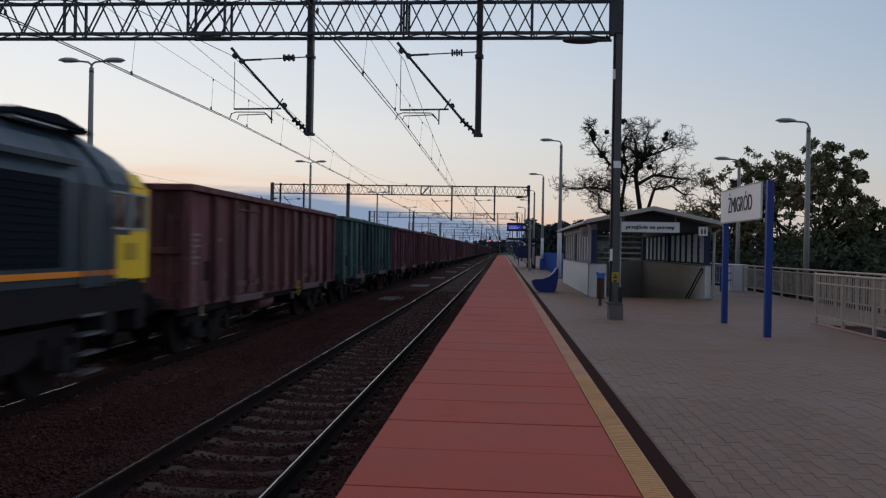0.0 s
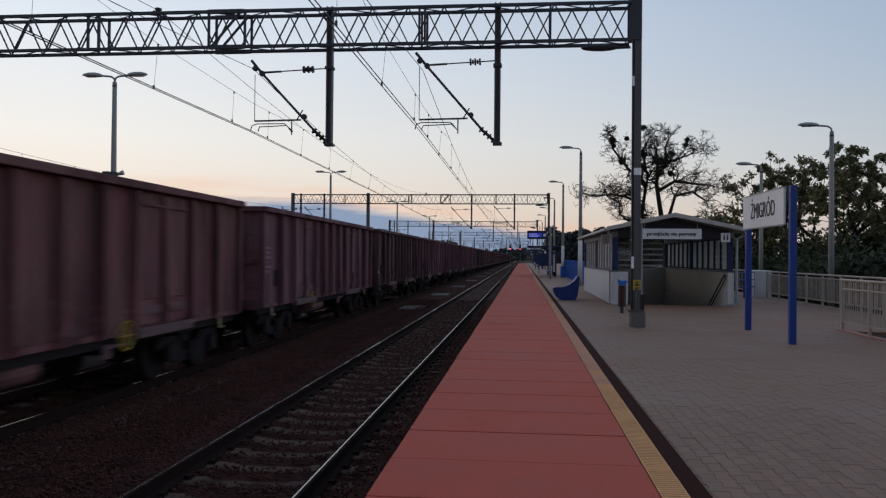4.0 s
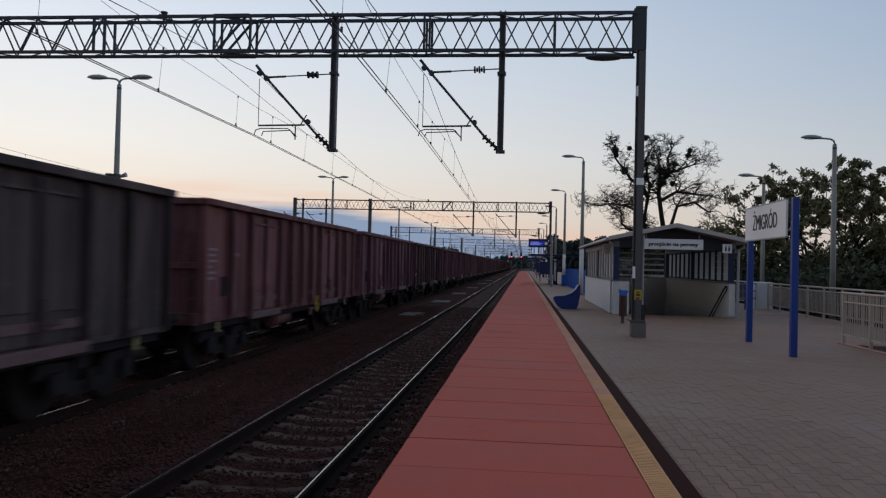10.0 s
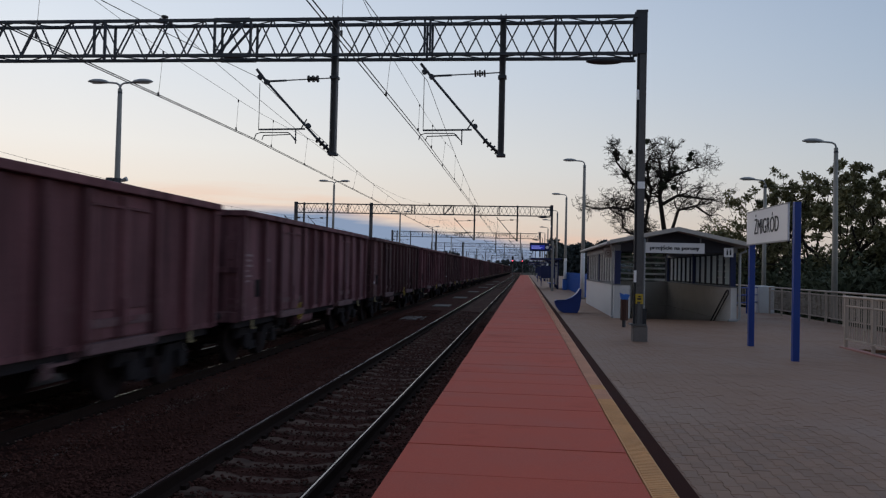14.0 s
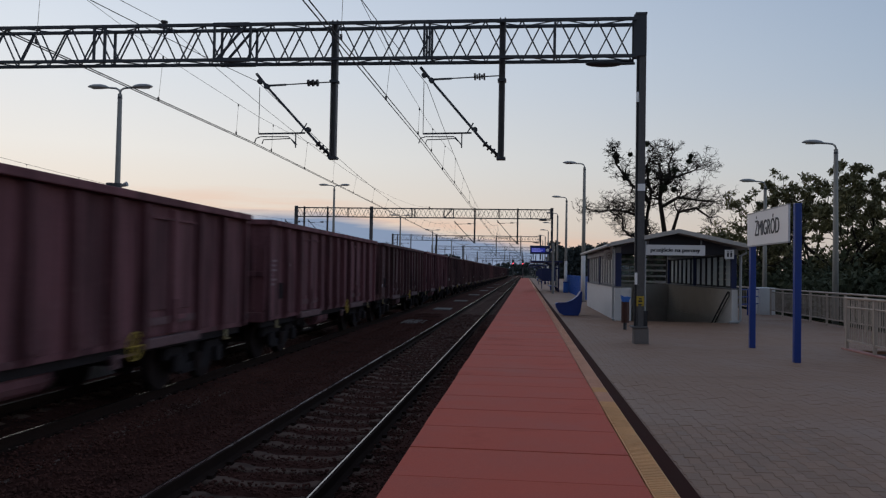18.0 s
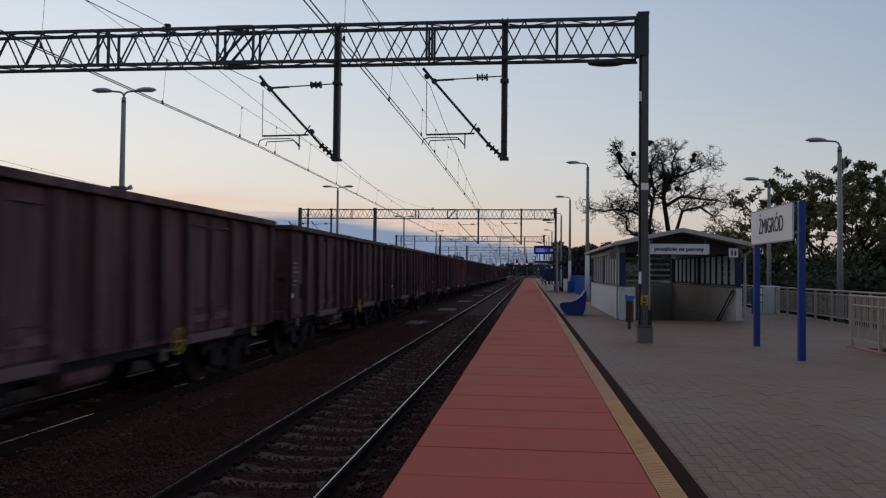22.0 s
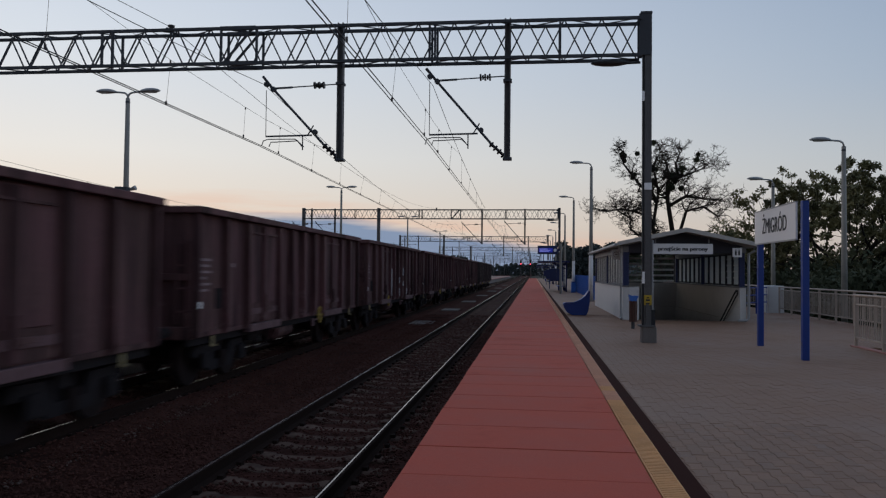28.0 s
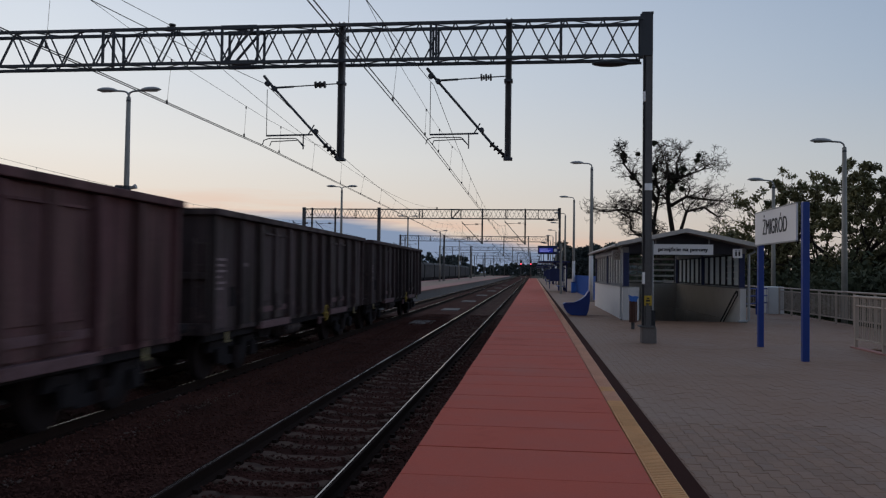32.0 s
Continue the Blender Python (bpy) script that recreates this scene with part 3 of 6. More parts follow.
box(bm, RAMP[0], Y0, -1.2, RAMP[2], RAMP[1], -0.065)
box(bm, RAMP[0], RAMP[3], -1.2, RAMP[2], Y1, -0.065)
part("platform_body", bm, "kerb", plat, "rough concrete platform wall")
bm = bmesh.new()
for a in ((DARK, Y0, HOLE[0], Y1), (HOLE[0], Y0, HOLE[2], HOLE[1]), (HOLE[0], HOLE[3], HOLE[2], Y1), (HOLE[2], Y0, RAMP[0], Y1), (RAMP[2], Y0, FENCE_X + 0.5, Y1), (RAMP[0], Y0, RAMP[2], RAMP[1]), (RAMP[0], RAMP[3], RAMP[2], Y1)):
    box(bm, a[0], a[1], -0.065, a[2], a[3], -0.0085)
part("paving_bed", bm, "mortar", plat, "sand-filled paver joints")
PAVE = (-6.0, 30.0)                   # stretch of single pavers
bm = bmesh.new()
for a in ((DARK, PAVE[1], HOLE[0], Y1), (HOLE[0], HOLE[3], HOLE[2], Y1), (HOLE[2], PAVE[1], FENCE_X + 0.5, Y1), (DARK, Y0, FENCE_X + 0.5, PAVE[0])):
    box(bm, a[0], a[1], -0.0085, a[2], a[3], -0.001)
part("far_paving", bm, "paver", plat, "worn grey paving")
part("drain_strip", boxes((TILE + 0.004, Y0, -0.065, DARK - 0.004, Y1, -0.006)), "dark_strip", plat, "dark brown strip along the tactile tiles")

bm = prism(bmesh.new(), [(RAMP[1], -0.1), (RAMP[3], -1.02), (RAMP[3], -1.15), (RAMP[1], -1.15)], "x", RAMP[0] + 0.002, RAMP[2] - 0.002)
part("ramp", bm, "kerb", plat, "concrete ramp sloping down between railings")

# ---- island platform beyond the train ----
island = thing("island_platform", "island platform with pinkish-red edge slabs", "platform", kind="structure")
part("platform_body", boxes((ISLAND[0], Y0, -1.2, ISLAND[1] - 0.1, 330, -0.065)), "kerb", island)
part("edge_strip", boxes((ISLAND[1] - 2.0, Y0, -0.065, ISLAND[1], 330, 0.0)), "pink_slab", island, "faded red concrete edge slabs")
part("edge_strip", boxes((ISLAND[0], Y0, -0.065, ISLAND[0] + 2.0, 330, 0.0)), "pink_slab", island, "faded red concrete edge slabs")
part("paving", boxes((ISLAND[0] + 2.01, Y0, -0.065, ISLAND[1] - 2.01, 330, -0.002)), "paver", island)


# ---- overhead line ----
PORTALS = [-37.2, 18.53, 74.2, 130.0, 186.0, 242.0, 298.0, 354.0, 410.0]
B0, B1 = 6.60, 7.46                  # truss chords
MAST_X = 2.605


def zigzag(bm, x0, x1, ya, yb, za, zb, step, w, shift=0.0):
    """Lacing bars between two chords."""
    n = max(2, round((x1 - x0) / step))
    for i in range(n):
        a, b = x0 + (x1 - x0) * i / n, x0 + (x1 - x0) * (i + 1) / n
        up = (i % 2 == 0) != bool(shift)
        beam(bm, (a, ya if up else yb, za if up else zb), (b, yb if up else ya, zb if up else za), w)
    return bm


def lacing(name, t, split, a):
    """The lacing of one face: bar by bar near by, joined far off."""
    if not split:
        tagged(part("lacing", zigzag(bmesh.new(), *a), "steel_dark", t), kind="stuff")
        return
    x0, x1, ya, yb, za, zb, step, w, s = a
    n = round((x1 - x0) / step)
    d = (x1 - x0) / n
    pair = []
    for i in range(n):
        up = (i % 2 == 0) != bool(s)
        if i < 2:
            bm = beam(bmesh.new(), (0, ya if up else yb, za if up else zb), (d, yb if up else ya, zb if up else za), w)
            ob = part(name, bm, "steel_dark", t)
            pair.append(ob)
        else:
            ob = pair[i % 2].copy()
            scene.collection.objects.link(ob)
        ob.location.x = x0 + d * i


def cantilever(parent, x, sx, tie=6.10):
    """Swivel arm hung from a drop post at x; sx is the reach of the wire, tie the height of the tie rod."""
    c = part("cantilever", rods(((x - 0.30, 0, 4.52), (x - 1.72, 0, tie - 0.06), 0.030), ((x - 1.72, 0, tie - 0.06), (x - 1.95, 0, tie + 0.22), 0.034), n=8), "steel_dark", parent, "dark steel swivel arm")
    bm = bmesh.new()
    for k in range(4):
        a = Vector((x - 0.08, 0, 4.33)).lerp(Vector((x - 0.36, 0, 4.58)), k / 3)
        rod(bm, a, a + Vector((-0.025, 0, 0.022)), 0.075, n=10)
    rod(bm, (x - 0.04, 0, 4.30), (x - 0.40, 0, 4.62), 0.035)
    part("strut_insulator", bm, "insulator", c, "ribbed brown insulator")
    part("tie_rod", rods(((x - 0.05, 0, tie), (x - 1.66, 0, tie - 0.08), 0.015), ((x - 1.20, 0, tie - 0.06), (x - 1.66, 0, tie - 0.08), 0.026), n=6), "steel_dark", c)
    bm = bmesh.new()
    for k in range(5):
        rod(bm, (x - 0.40 - 0.055 * k, 0, tie - 0.02), (x - 0.44 - 0.055 * k, 0, tie - 0.022), 0.085 if k % 2 == 0 else 0.055, n=10)
    part("tie_insulator", bm, "insulator", c, "ribbed brown insulator")
    bm = rods(((x - 0.70, 0, 4.86), (x - 1.86, 0, 4.84), 0.022), ((x - 0.93, 0, 4.84), (x - 0.93, 0, 4.50), 0.016), ((x - 0.80, 0, 4.87), (x - 0.66, 0, 5.10), 0.016), n=6)
    tube(bm, [(x - 0.94, 0.0, 4.58), (x - 1.07, 0.0, 4.74), (x - 1.12, 0.0, 4.77), (x - 1.80, 0.0, 4.77), (x - 1.92, 0, 4.73), (x + sx - 0.14, 0, 4.61)], 0.013, 6)
    tube(bm, [(x - 0.94, 0.14, 4.60), (x - 1.10, 0.14, 4.75), (x - 1.50, 0.14, 4.73), (x - 1.78, 0.14, 4.72), (x + sx, 0.14, 4.61)], 0.013, 6)
    part("registration_arm", bm, "steel_dark", c)
    part("dropper_rod", rods(((x - 1.86, 0, tie - 0.12), (x - 1.86, 0, 4.84), 0.009), n=5), "wire", c)
    for cx, cz, cr in ((x - 1.68, tie - 0.10, 0.065), (x - 1.86, tie + 0.02, 0.06), (x - 0.62, 4.94, 0.06)):
        part("clamp", rods(((cx, -0.05, cz), (cx, 0.05, cz), cr), n=10), "steel_dark", c)
    return c


def build_portal(split):
    t = thing("catenary_portal", "grey steel lattice portal carrying the overhead line", "portal", pose(0, 18.53, 0), "overhead line portals")
    XL = -22.0
    # main column: H section, with its block
    bm = boxes((MAST_X - 0.068, -0.14, 0.05, MAST_X - 0.045, 0.14, 7.60), (MAST_X + 0.067, -0.14, 0.05, MAST_X + 0.09, 0.14, 7.60), (MAST_X - 0.045, -0.135, 0.05, MAST_X + 0.067, -0.11, 7.58), (MAST_X - 0.045, 0.11, 0.05, MAST_X + 0.067, 0.135, 7.62))
    col = part("column", bm, "steel", t, "grey box-section steel column")
    part("bracket", boxes((MAST_X - 0.20, -0.16, 6.62, MAST_X + 0.09, -0.142, 7.58), (MAST_X - 0.20, 0.142, 6.62, MAST_X + 0.09, 0.16, 7.58), (MAST_X - 0.16, -0.17, 7.58, MAST_X + 0.10, 0.17, 7.63)), "steel_dark", col)
    part("base_block", boxes((MAST_X - 0.12, -0.18, -0.06, MAST_X + 0.21, 0.18, 0.36), bev=0.03), "kerb", t, "chipped concrete foot")
    part("splice_plate", boxes((MAST_X - 0.18, -0.20, 0.36, MAST_X + 0.18, 0.20, 0.40), (MAST_X - 0.03, -0.165, 0.4, MAST_X + 0.03, -0.140, 0.9)), "steel", col)
    part("white_band", boxes((MAST_X - 0.072, -0.146, 3.50, MAST_X + 0.094, 0.146, 3.66)), "slat", col, "pale painted band")
    part("white_plate", boxes((MAST_X - 0.122, -0.15, 5.55, MAST_X - 0.07, -0.132, 5.78)), "slat", col, "small white plate")
    # narrow black strip along the column's left edge
    part("conduit", boxes((MAST_X - 0.118, -0.13, 0.37, MAST_X - 0.072, -0.04, 6.7), bev=0.008), "ink", col, "narrow black strip beside the column")
    part("white_plate", boxes((MAST_X - 0.12, -0.15, 1.35, MAST_X - 0.06, -0.132, 1.62)), "slat", col, "small white plate")
    part("cable_duct", rods(((MAST_X + 0.118, -0.09, 0.75), (MAST_X + 0.118, -0.09, 2.35), 0.026)), "lamp_grey", col, "grey cable duct")
    part("duct_foot", boxes((MAST_X + 0.092, -0.13, 0.40, MAST_X + 0.18, -0.04, 0.75)), "ink", col)
    # far column on the island and an outer one
    for x in (-14.6, XL):
        c = part("column", boxes((x - 0.14, -0.16, -0.06, x + 0.14, 0.16, 7.62)), "steel", t, "grey steel column")
        part("base_block", boxes((x - 0.22, -0.23, -0.9 if x < -18 else -0.06, x + 0.22, 0.23, 0.34), bev=0.02), "kerb", t)
    ya, yb = -0.23, 0.23
    for y in (ya, yb):
        for z in (B0, B1):
            part("chord", boxes((XL, y - 0.035, z - 0.035, MAST_X - 0.15, y + 0.035, z + 0.035)), "steel_dark", t)
    for y, s in ((ya, 0), (yb, 1)):
        lacing("side_bar", t, split, (XL, MAST_X - 0.2, y, y, B0, B1, 0.4275, 0.030, s))
    for z, s in ((B0, 0), (B1, 1)):
        lacing("cross_bar", t, split, (XL, MAST_X - 0.2, ya, yb, z, z, 0.855, 0.022, s))
    for x in (0.60, -2.33, -2.46, -6.70, -7.6, -10.40, -10.68, -16.9):
        part("frame_post", boxes((x - 0.025, ya - 0.04, B0, x + 0.025, ya + 0.02, B1), (x - 0.025, yb - 0.02, B0, x + 0.025, yb + 0.04, B1)), "steel_dark", t)
    bm = bmesh.new()
    for y in (ya, yb):
        beam(bm, (-7.55, y, B0), (-6.8, y, B1), 0.05)
    for z in (B0, B1):
        for y in (ya, yb):
            box(bm, -7.62, y - 0.045, z - 0.045, -6.72, y + 0.045, z + 0.045)
        beam(bm, (-7.6, ya, z), (-6.75, yb, z), 0.04)
    part("splice_frame", bm, "steel_dark", t)
    for x in (-0.62, -4.66, -18.9, -21.2):
        w = 0.072
        p = part("drop_post", boxes((x - w, -0.09, 4.26, x - w + 0.03, 0.09, 7.58), (x + w - 0.03, -0.09, 4.26, x + w, 0.09, 7.58), (x - w + 0.03, -0.02, 4.26, x + w - 0.03, 0.02, 7.56)), "steel", t, "grey steel drop post")
        part("foot_plate", boxes((x - 0.10, -0.11, 4.22, x + 0.11, 0.11, 4.28)), "steel_dark", p)
        part("clamp", boxes((x - 0.10, -0.11, 6.07, x + 0.10, 0.11, 6.13)), "steel_dark", p)
        cantilever(t, x, -1.82, 6.22 if x > -2 else 6.10)
    part("feeder_post", rods(((-9.0, 0.0, B1 - 0.1), (-9.0, 0.0, B1 + 0.17), 0.035), ((-9.0, -0.23, B1 + 0.045), (-9.0, 0.23, B1 + 0.045), 0.03)), "steel_dark", t)
    part("feeder_insulator", rods(((-9.0, 0, B1 + 0.15), (-9.0, 0, B1 + 0.19), 0.085), ((-9.0, 0, B1 + 0.09), (-9.0, 0, B1 + 0.12), 0.07), n=10), "insulator", t, "ribbed brown insulator")
    part("lamp_arm", rods(((MAST_X - 0.15, 0, B0 - 0.12), (MAST_X - 0.55, 0, B0 - 0.13), 0.03)), "steel_dark", t)
    bm = bmesh.new()
    bmesh.ops.create_icosphere(bm, subdivisions=3, radius=1, matrix=Matrix.Translation((MAST_X - 0.85, 0, B0 - 0.12)) @ Matrix.Diagonal((0.44, 0.15, 0.075, 1)))
    part("lamp_head", bm, "steel_dark", t, "flat grey luminaire under the truss", True)
    return t


build_portal(True)
portal = build_portal(False)
portal.location = (-0.15, PORTALS[2], 0)
for y in PORTALS:
    if y not in (18.53, PORTALS[2]):
        copy_thing(portal, pose(0.0 if y < 50 else -0.15, y, 0))
box_sign = thing("warning_box", "small yellow warning plate on the portal column", "warning plate", pose(MAST_X + 0.01, 18.388, 0.97))
part("plate", boxes((-0.085, -0.02, -0.115, 0.085, 0.0, 0.115), bev=0.006), "yellow", box_sign)
part("symbol", boxes((-0.045, -0.024, -0.02, 0.045, -0.021, 0.02), (-0.05, -0.024, -0.08, 0.05, -0.021, -0.06), (-0.03, -0.024, 0.04, 0.03, -0.021, 0.07)), "ink", box_sign)


def wires(mess, contact, top, sag, label):
    """Messenger, stitch wires, twin contact wire and droppers of one track; mess and contact are the x at alternate portals."""
    t = thing("overhead_wire", label, "overhead wire")
    pm, pa, pb, drops = [], [], [], []
    for i, (ya, yb) in enumerate(zip(PORTALS, PORTALS[1:])):
        k0, k1 = (0, 1) if i % 2 else (1, 0)
        L = yb - ya

        def at(y):
            u = (y - ya) / L
            return (mess[k0] + (mess[k1] - mess[k0]) * u, y, top - 4 * sag * u * (1 - u)), contact[k0] + (contact[k1] - contact[k0]) * u
        near = -40 < ya < 150
        for j in range(18 if near else 6):
            p, x = at(ya + L * j / (18 if near else 6))
            pm.append(p)
            pa.append((x - 0.035, p[1], 4.60))
            pb.append((x + 0.035, p[1], 4.60))
        if not near:
            continue
        # stitch wire on either side of each support, hung from the messenger 7.5 m away
        for y, s in ((ya, 1), (yb, -1)):
            low = top - 0.82
            q, _ = at(y + s * 7.5)
            c, _ = at(y)
            pts = [(c[0], y, low - 0.02), (c[0], y + s * 1.25, low), (q[0], y + s * 4.8, low + 0.13), q]
            part("stitch_wire", tube(bmesh.new(), pts, 0.0045, 4), "wire", t)
            for p, o in ((pts[1], 0.035), (pts[2], -0.035)):
                _, x = at(p[1])
                drops.append((p, (x + o, p[1], 4.60)))
        y, o = ya + 8.3, 0.035
        while y < yb - 8.0:
            p, x = at(y)
            drops.append((p, (x + o, y, 4.60)))
            y, o = y + 3.9, -o
    part("messenger_wire", tube(bmesh.new(), pm, 0.0075, 5), "wire", t)
    part("contact_wire", tube(bmesh.new(), pa, 0.009, 5), "wire", t)
    part("contact_wire", tube(bmesh.new(), pb, 0.009, 5), "wire", t)
    for a, b in drops:
        bm = rods((a, b, 0.0035), n=4)
        rod(bm, b, (b[0], b[1], b[2] + 0.07), 0.02, n=5)
        rod(bm, (a[0], a[1], a[2] - 0.05), a, 0.017, n=5)
        part("dropper", bm, "wire", t)
    return t


wires((-2.40, -2.72), (-2.45, -2.78), 6.02, 1.12, "overhead line wires above the near track")
wires((-6.57, -7.30), (-6.62, -7.60), 6.12, 1.12, "overhead line wires above the train's track")
wires((-20.7, -21.0), (-20.7, -21.0), 6.14, 0.62, "overhead line wires beyond the island platform")
feeder = thing("feeder_cable", "single dark feeder cable strung over the portals", "overhead wire")
pts = []
for ya, yb in zip(PORTALS, PORTALS[1:]):
    for j in range(16):
        u = j / 16
        pts.append((-9.0 - (0.15 if yb > 50 and ya > 50 else 0.15 * u if yb > 50 else 0), ya + (yb - ya) * u, B1 + 0.14 - 4 * 1.12 * u * (1 - u)))
part("cable", tube(bmesh.new(), pts, 0.0075, 5), "wire", feeder)


# ---- lamps ----
def lamp_head(parent, s, z, yaw=0):
    """Arm and luminaire of a street lamp, reaching to side s."""
    arm = part("arm", tube(bmesh.new(), [(0, 0, z - 0.05), (0, 0, z + 0.05), (s * 0.04, 0, z + 0.15), (s * 0.14, 0, z + 0.21), (s * 0.34, 0, z + 0.23), (s * 0.55, 0, z + 0.24)], 0.035, 8), "lamp_grey", parent, smooth=True)
    bm = bmesh.new()
    rows = []
    for u, w, h in ((0.0, 0.06, 0.05), (0.12, 0.12, 0.09), (0.35, 0.155, 0.12), (0.65, 0.15, 0.11), (0.85, 0.11, 0.07), (0.95, 0.03, 0.02)):
        x = s * (0.45 + 0.80 * u)
        rows.append([bm.verts.new((x, w * math.cos(a), z + 0.235 + 0.03 * u + (h if math.sin(a) > 0 else h * 0.35) * math.sin(a))) for a in [2 * math.pi * k / 10 for k in range(10)]])
    for a, b in zip(rows, rows[1:]):
        for k in range(10):
            bm.faces.new((a[k], a[(k + 1) % 10], b[(k + 1) % 10], b[k]))
    bm.faces.new(rows[0])
    bm.faces.new(rows[-1])
    bmesh.ops.recalc_face_normals(bm, faces=bm.faces)
    head = part("lamp_head", bm, "lamp_grey", parent, "grey unlit luminaire", True)
    part("diffuser", boxes((s * 0.72, -0.10, z + 0.205, s * 1.06, 0.10, z + 0.225), bev=0.01), "diffuser", head)


def lamp_post(x, y, top, base, double=False, label="tall concrete lamp post with one unlit lamp", group="platform lamps", sleeve=True):
    t = thing("street_lamp", label, "street lamp", pose(x, y, base), group)
    h = top - base
    part("pole", rod(bmesh.new(), (0, 0, 0), (0, 0, h), 0.125, 0.075, 12), "pole", t, smooth=True)
    if sleeve:
        part("sleeve", rod(bmesh.new(), (0, 0, 0.05), (0, 0, min(2.3, h * 0.4)), 0.132, 0.118, 12), "render_light", t, "pale lower sleeve", True)
        part("band", rod(bmesh.new(), (0, 0, min(2.3, h * 0.4)), (0, 0, min(2.3, h * 0.4) + 0.25), 0.122, 0.118, 12), "white", t, "white band")
    part("collar", rod(bmesh.new(), (0, 0, h - 0.16), (0, 0, h + 0.02), 0.085, 0.06, 12), "steel_dark", t)
    part("foot", boxes((-0.2, -0.2, -0.05, 0.2, 0.2, 0.05), bev=0.02), "kerb", t)
    lamp_head(t, -1, h)
    if double:
        lamp_head(t, 1, h)
    return t


lamp = lamp_post(3.22, 44.5, 7.5, 0.0)
for y in (64.5, 82.0, 98.0, 115.0, 132.0, 150.0, 168.0):
    copy_thing(lamp, pose(3.27, y, 0))
lamp_r = lamp_post(11.35, 30.3, 6.32, -1.05, label="tall pale concrete lamp post behind the fence", group="lamps behind the fence", sleeve=False)
copy_thing(lamp_r, pose(11.50, 39.4, -1.42))
lamp_l = lamp_post(-14.45, 26.5, 7.66, 0.0, True, "grey lamp post with two unlit lamps on the island", "island lamps", False)
for y in (58.2, 90.0, 122.0, 154.0, 186.0):
    copy_thing(lamp_l, pose(-14.47, y, 0))
speaker = thing("loudspeaker", "small dark loudspeaker clamped to a lamp post", "loudspeaker", pose(-14.45, 26.5, 4.40))
part("body", boxes((-0.40, -0.08, -0.06, -0.14, 0.08, 0.10), bev=0.03), "steel_dark", speaker)
part("horn", rod(bmesh.new(), (0.12, 0, -0.02), (0.36, 0, 0.06), 0.04, 0.09, 12), "lamp_grey", speaker)
part("clamp", rod(bmesh.new(), (0, 0, -0.08), (0, 0, 0.08), 0.145, n=12), "steel_dark", speaker)


# ---- station sign ----
sign = thing("station_sign", "white station name board between two blue posts", "station sign", pose(5.03, 16.95, 0))
for y in (1.22, -1.67):
    p = part("post", boxes((-0.06, y - 0.06, -0.05, 0.06, y + 0.06, 2.96), bev=0.008), "blue", sign, "cobalt blue steel post")
    part("bolt", rod(bmesh.new(), (-0.075, y, 0.3), (-0.068, y, 0.3), 0.015), "steel", p)
part("board", boxes((-0.10, -1.46, 2.26, -0.062, 1.29, 2.95), bev=0.006), "white", sign, "white board")
part("board_frame", boxes((-0.105, -1.47, 2.235, -0.06, 1.30, 2.258), (-0.105, -1.47, 2.952, -0.06, 1.30, 2.975)), "lamp_grey", sign)
lettering("station_name", "ŻMIGRÓD", 0.45, "ink", sign, pose(-0.105, -0.13, 2.59, 90, 0, -90), 0.80, "black station name", 0.005)


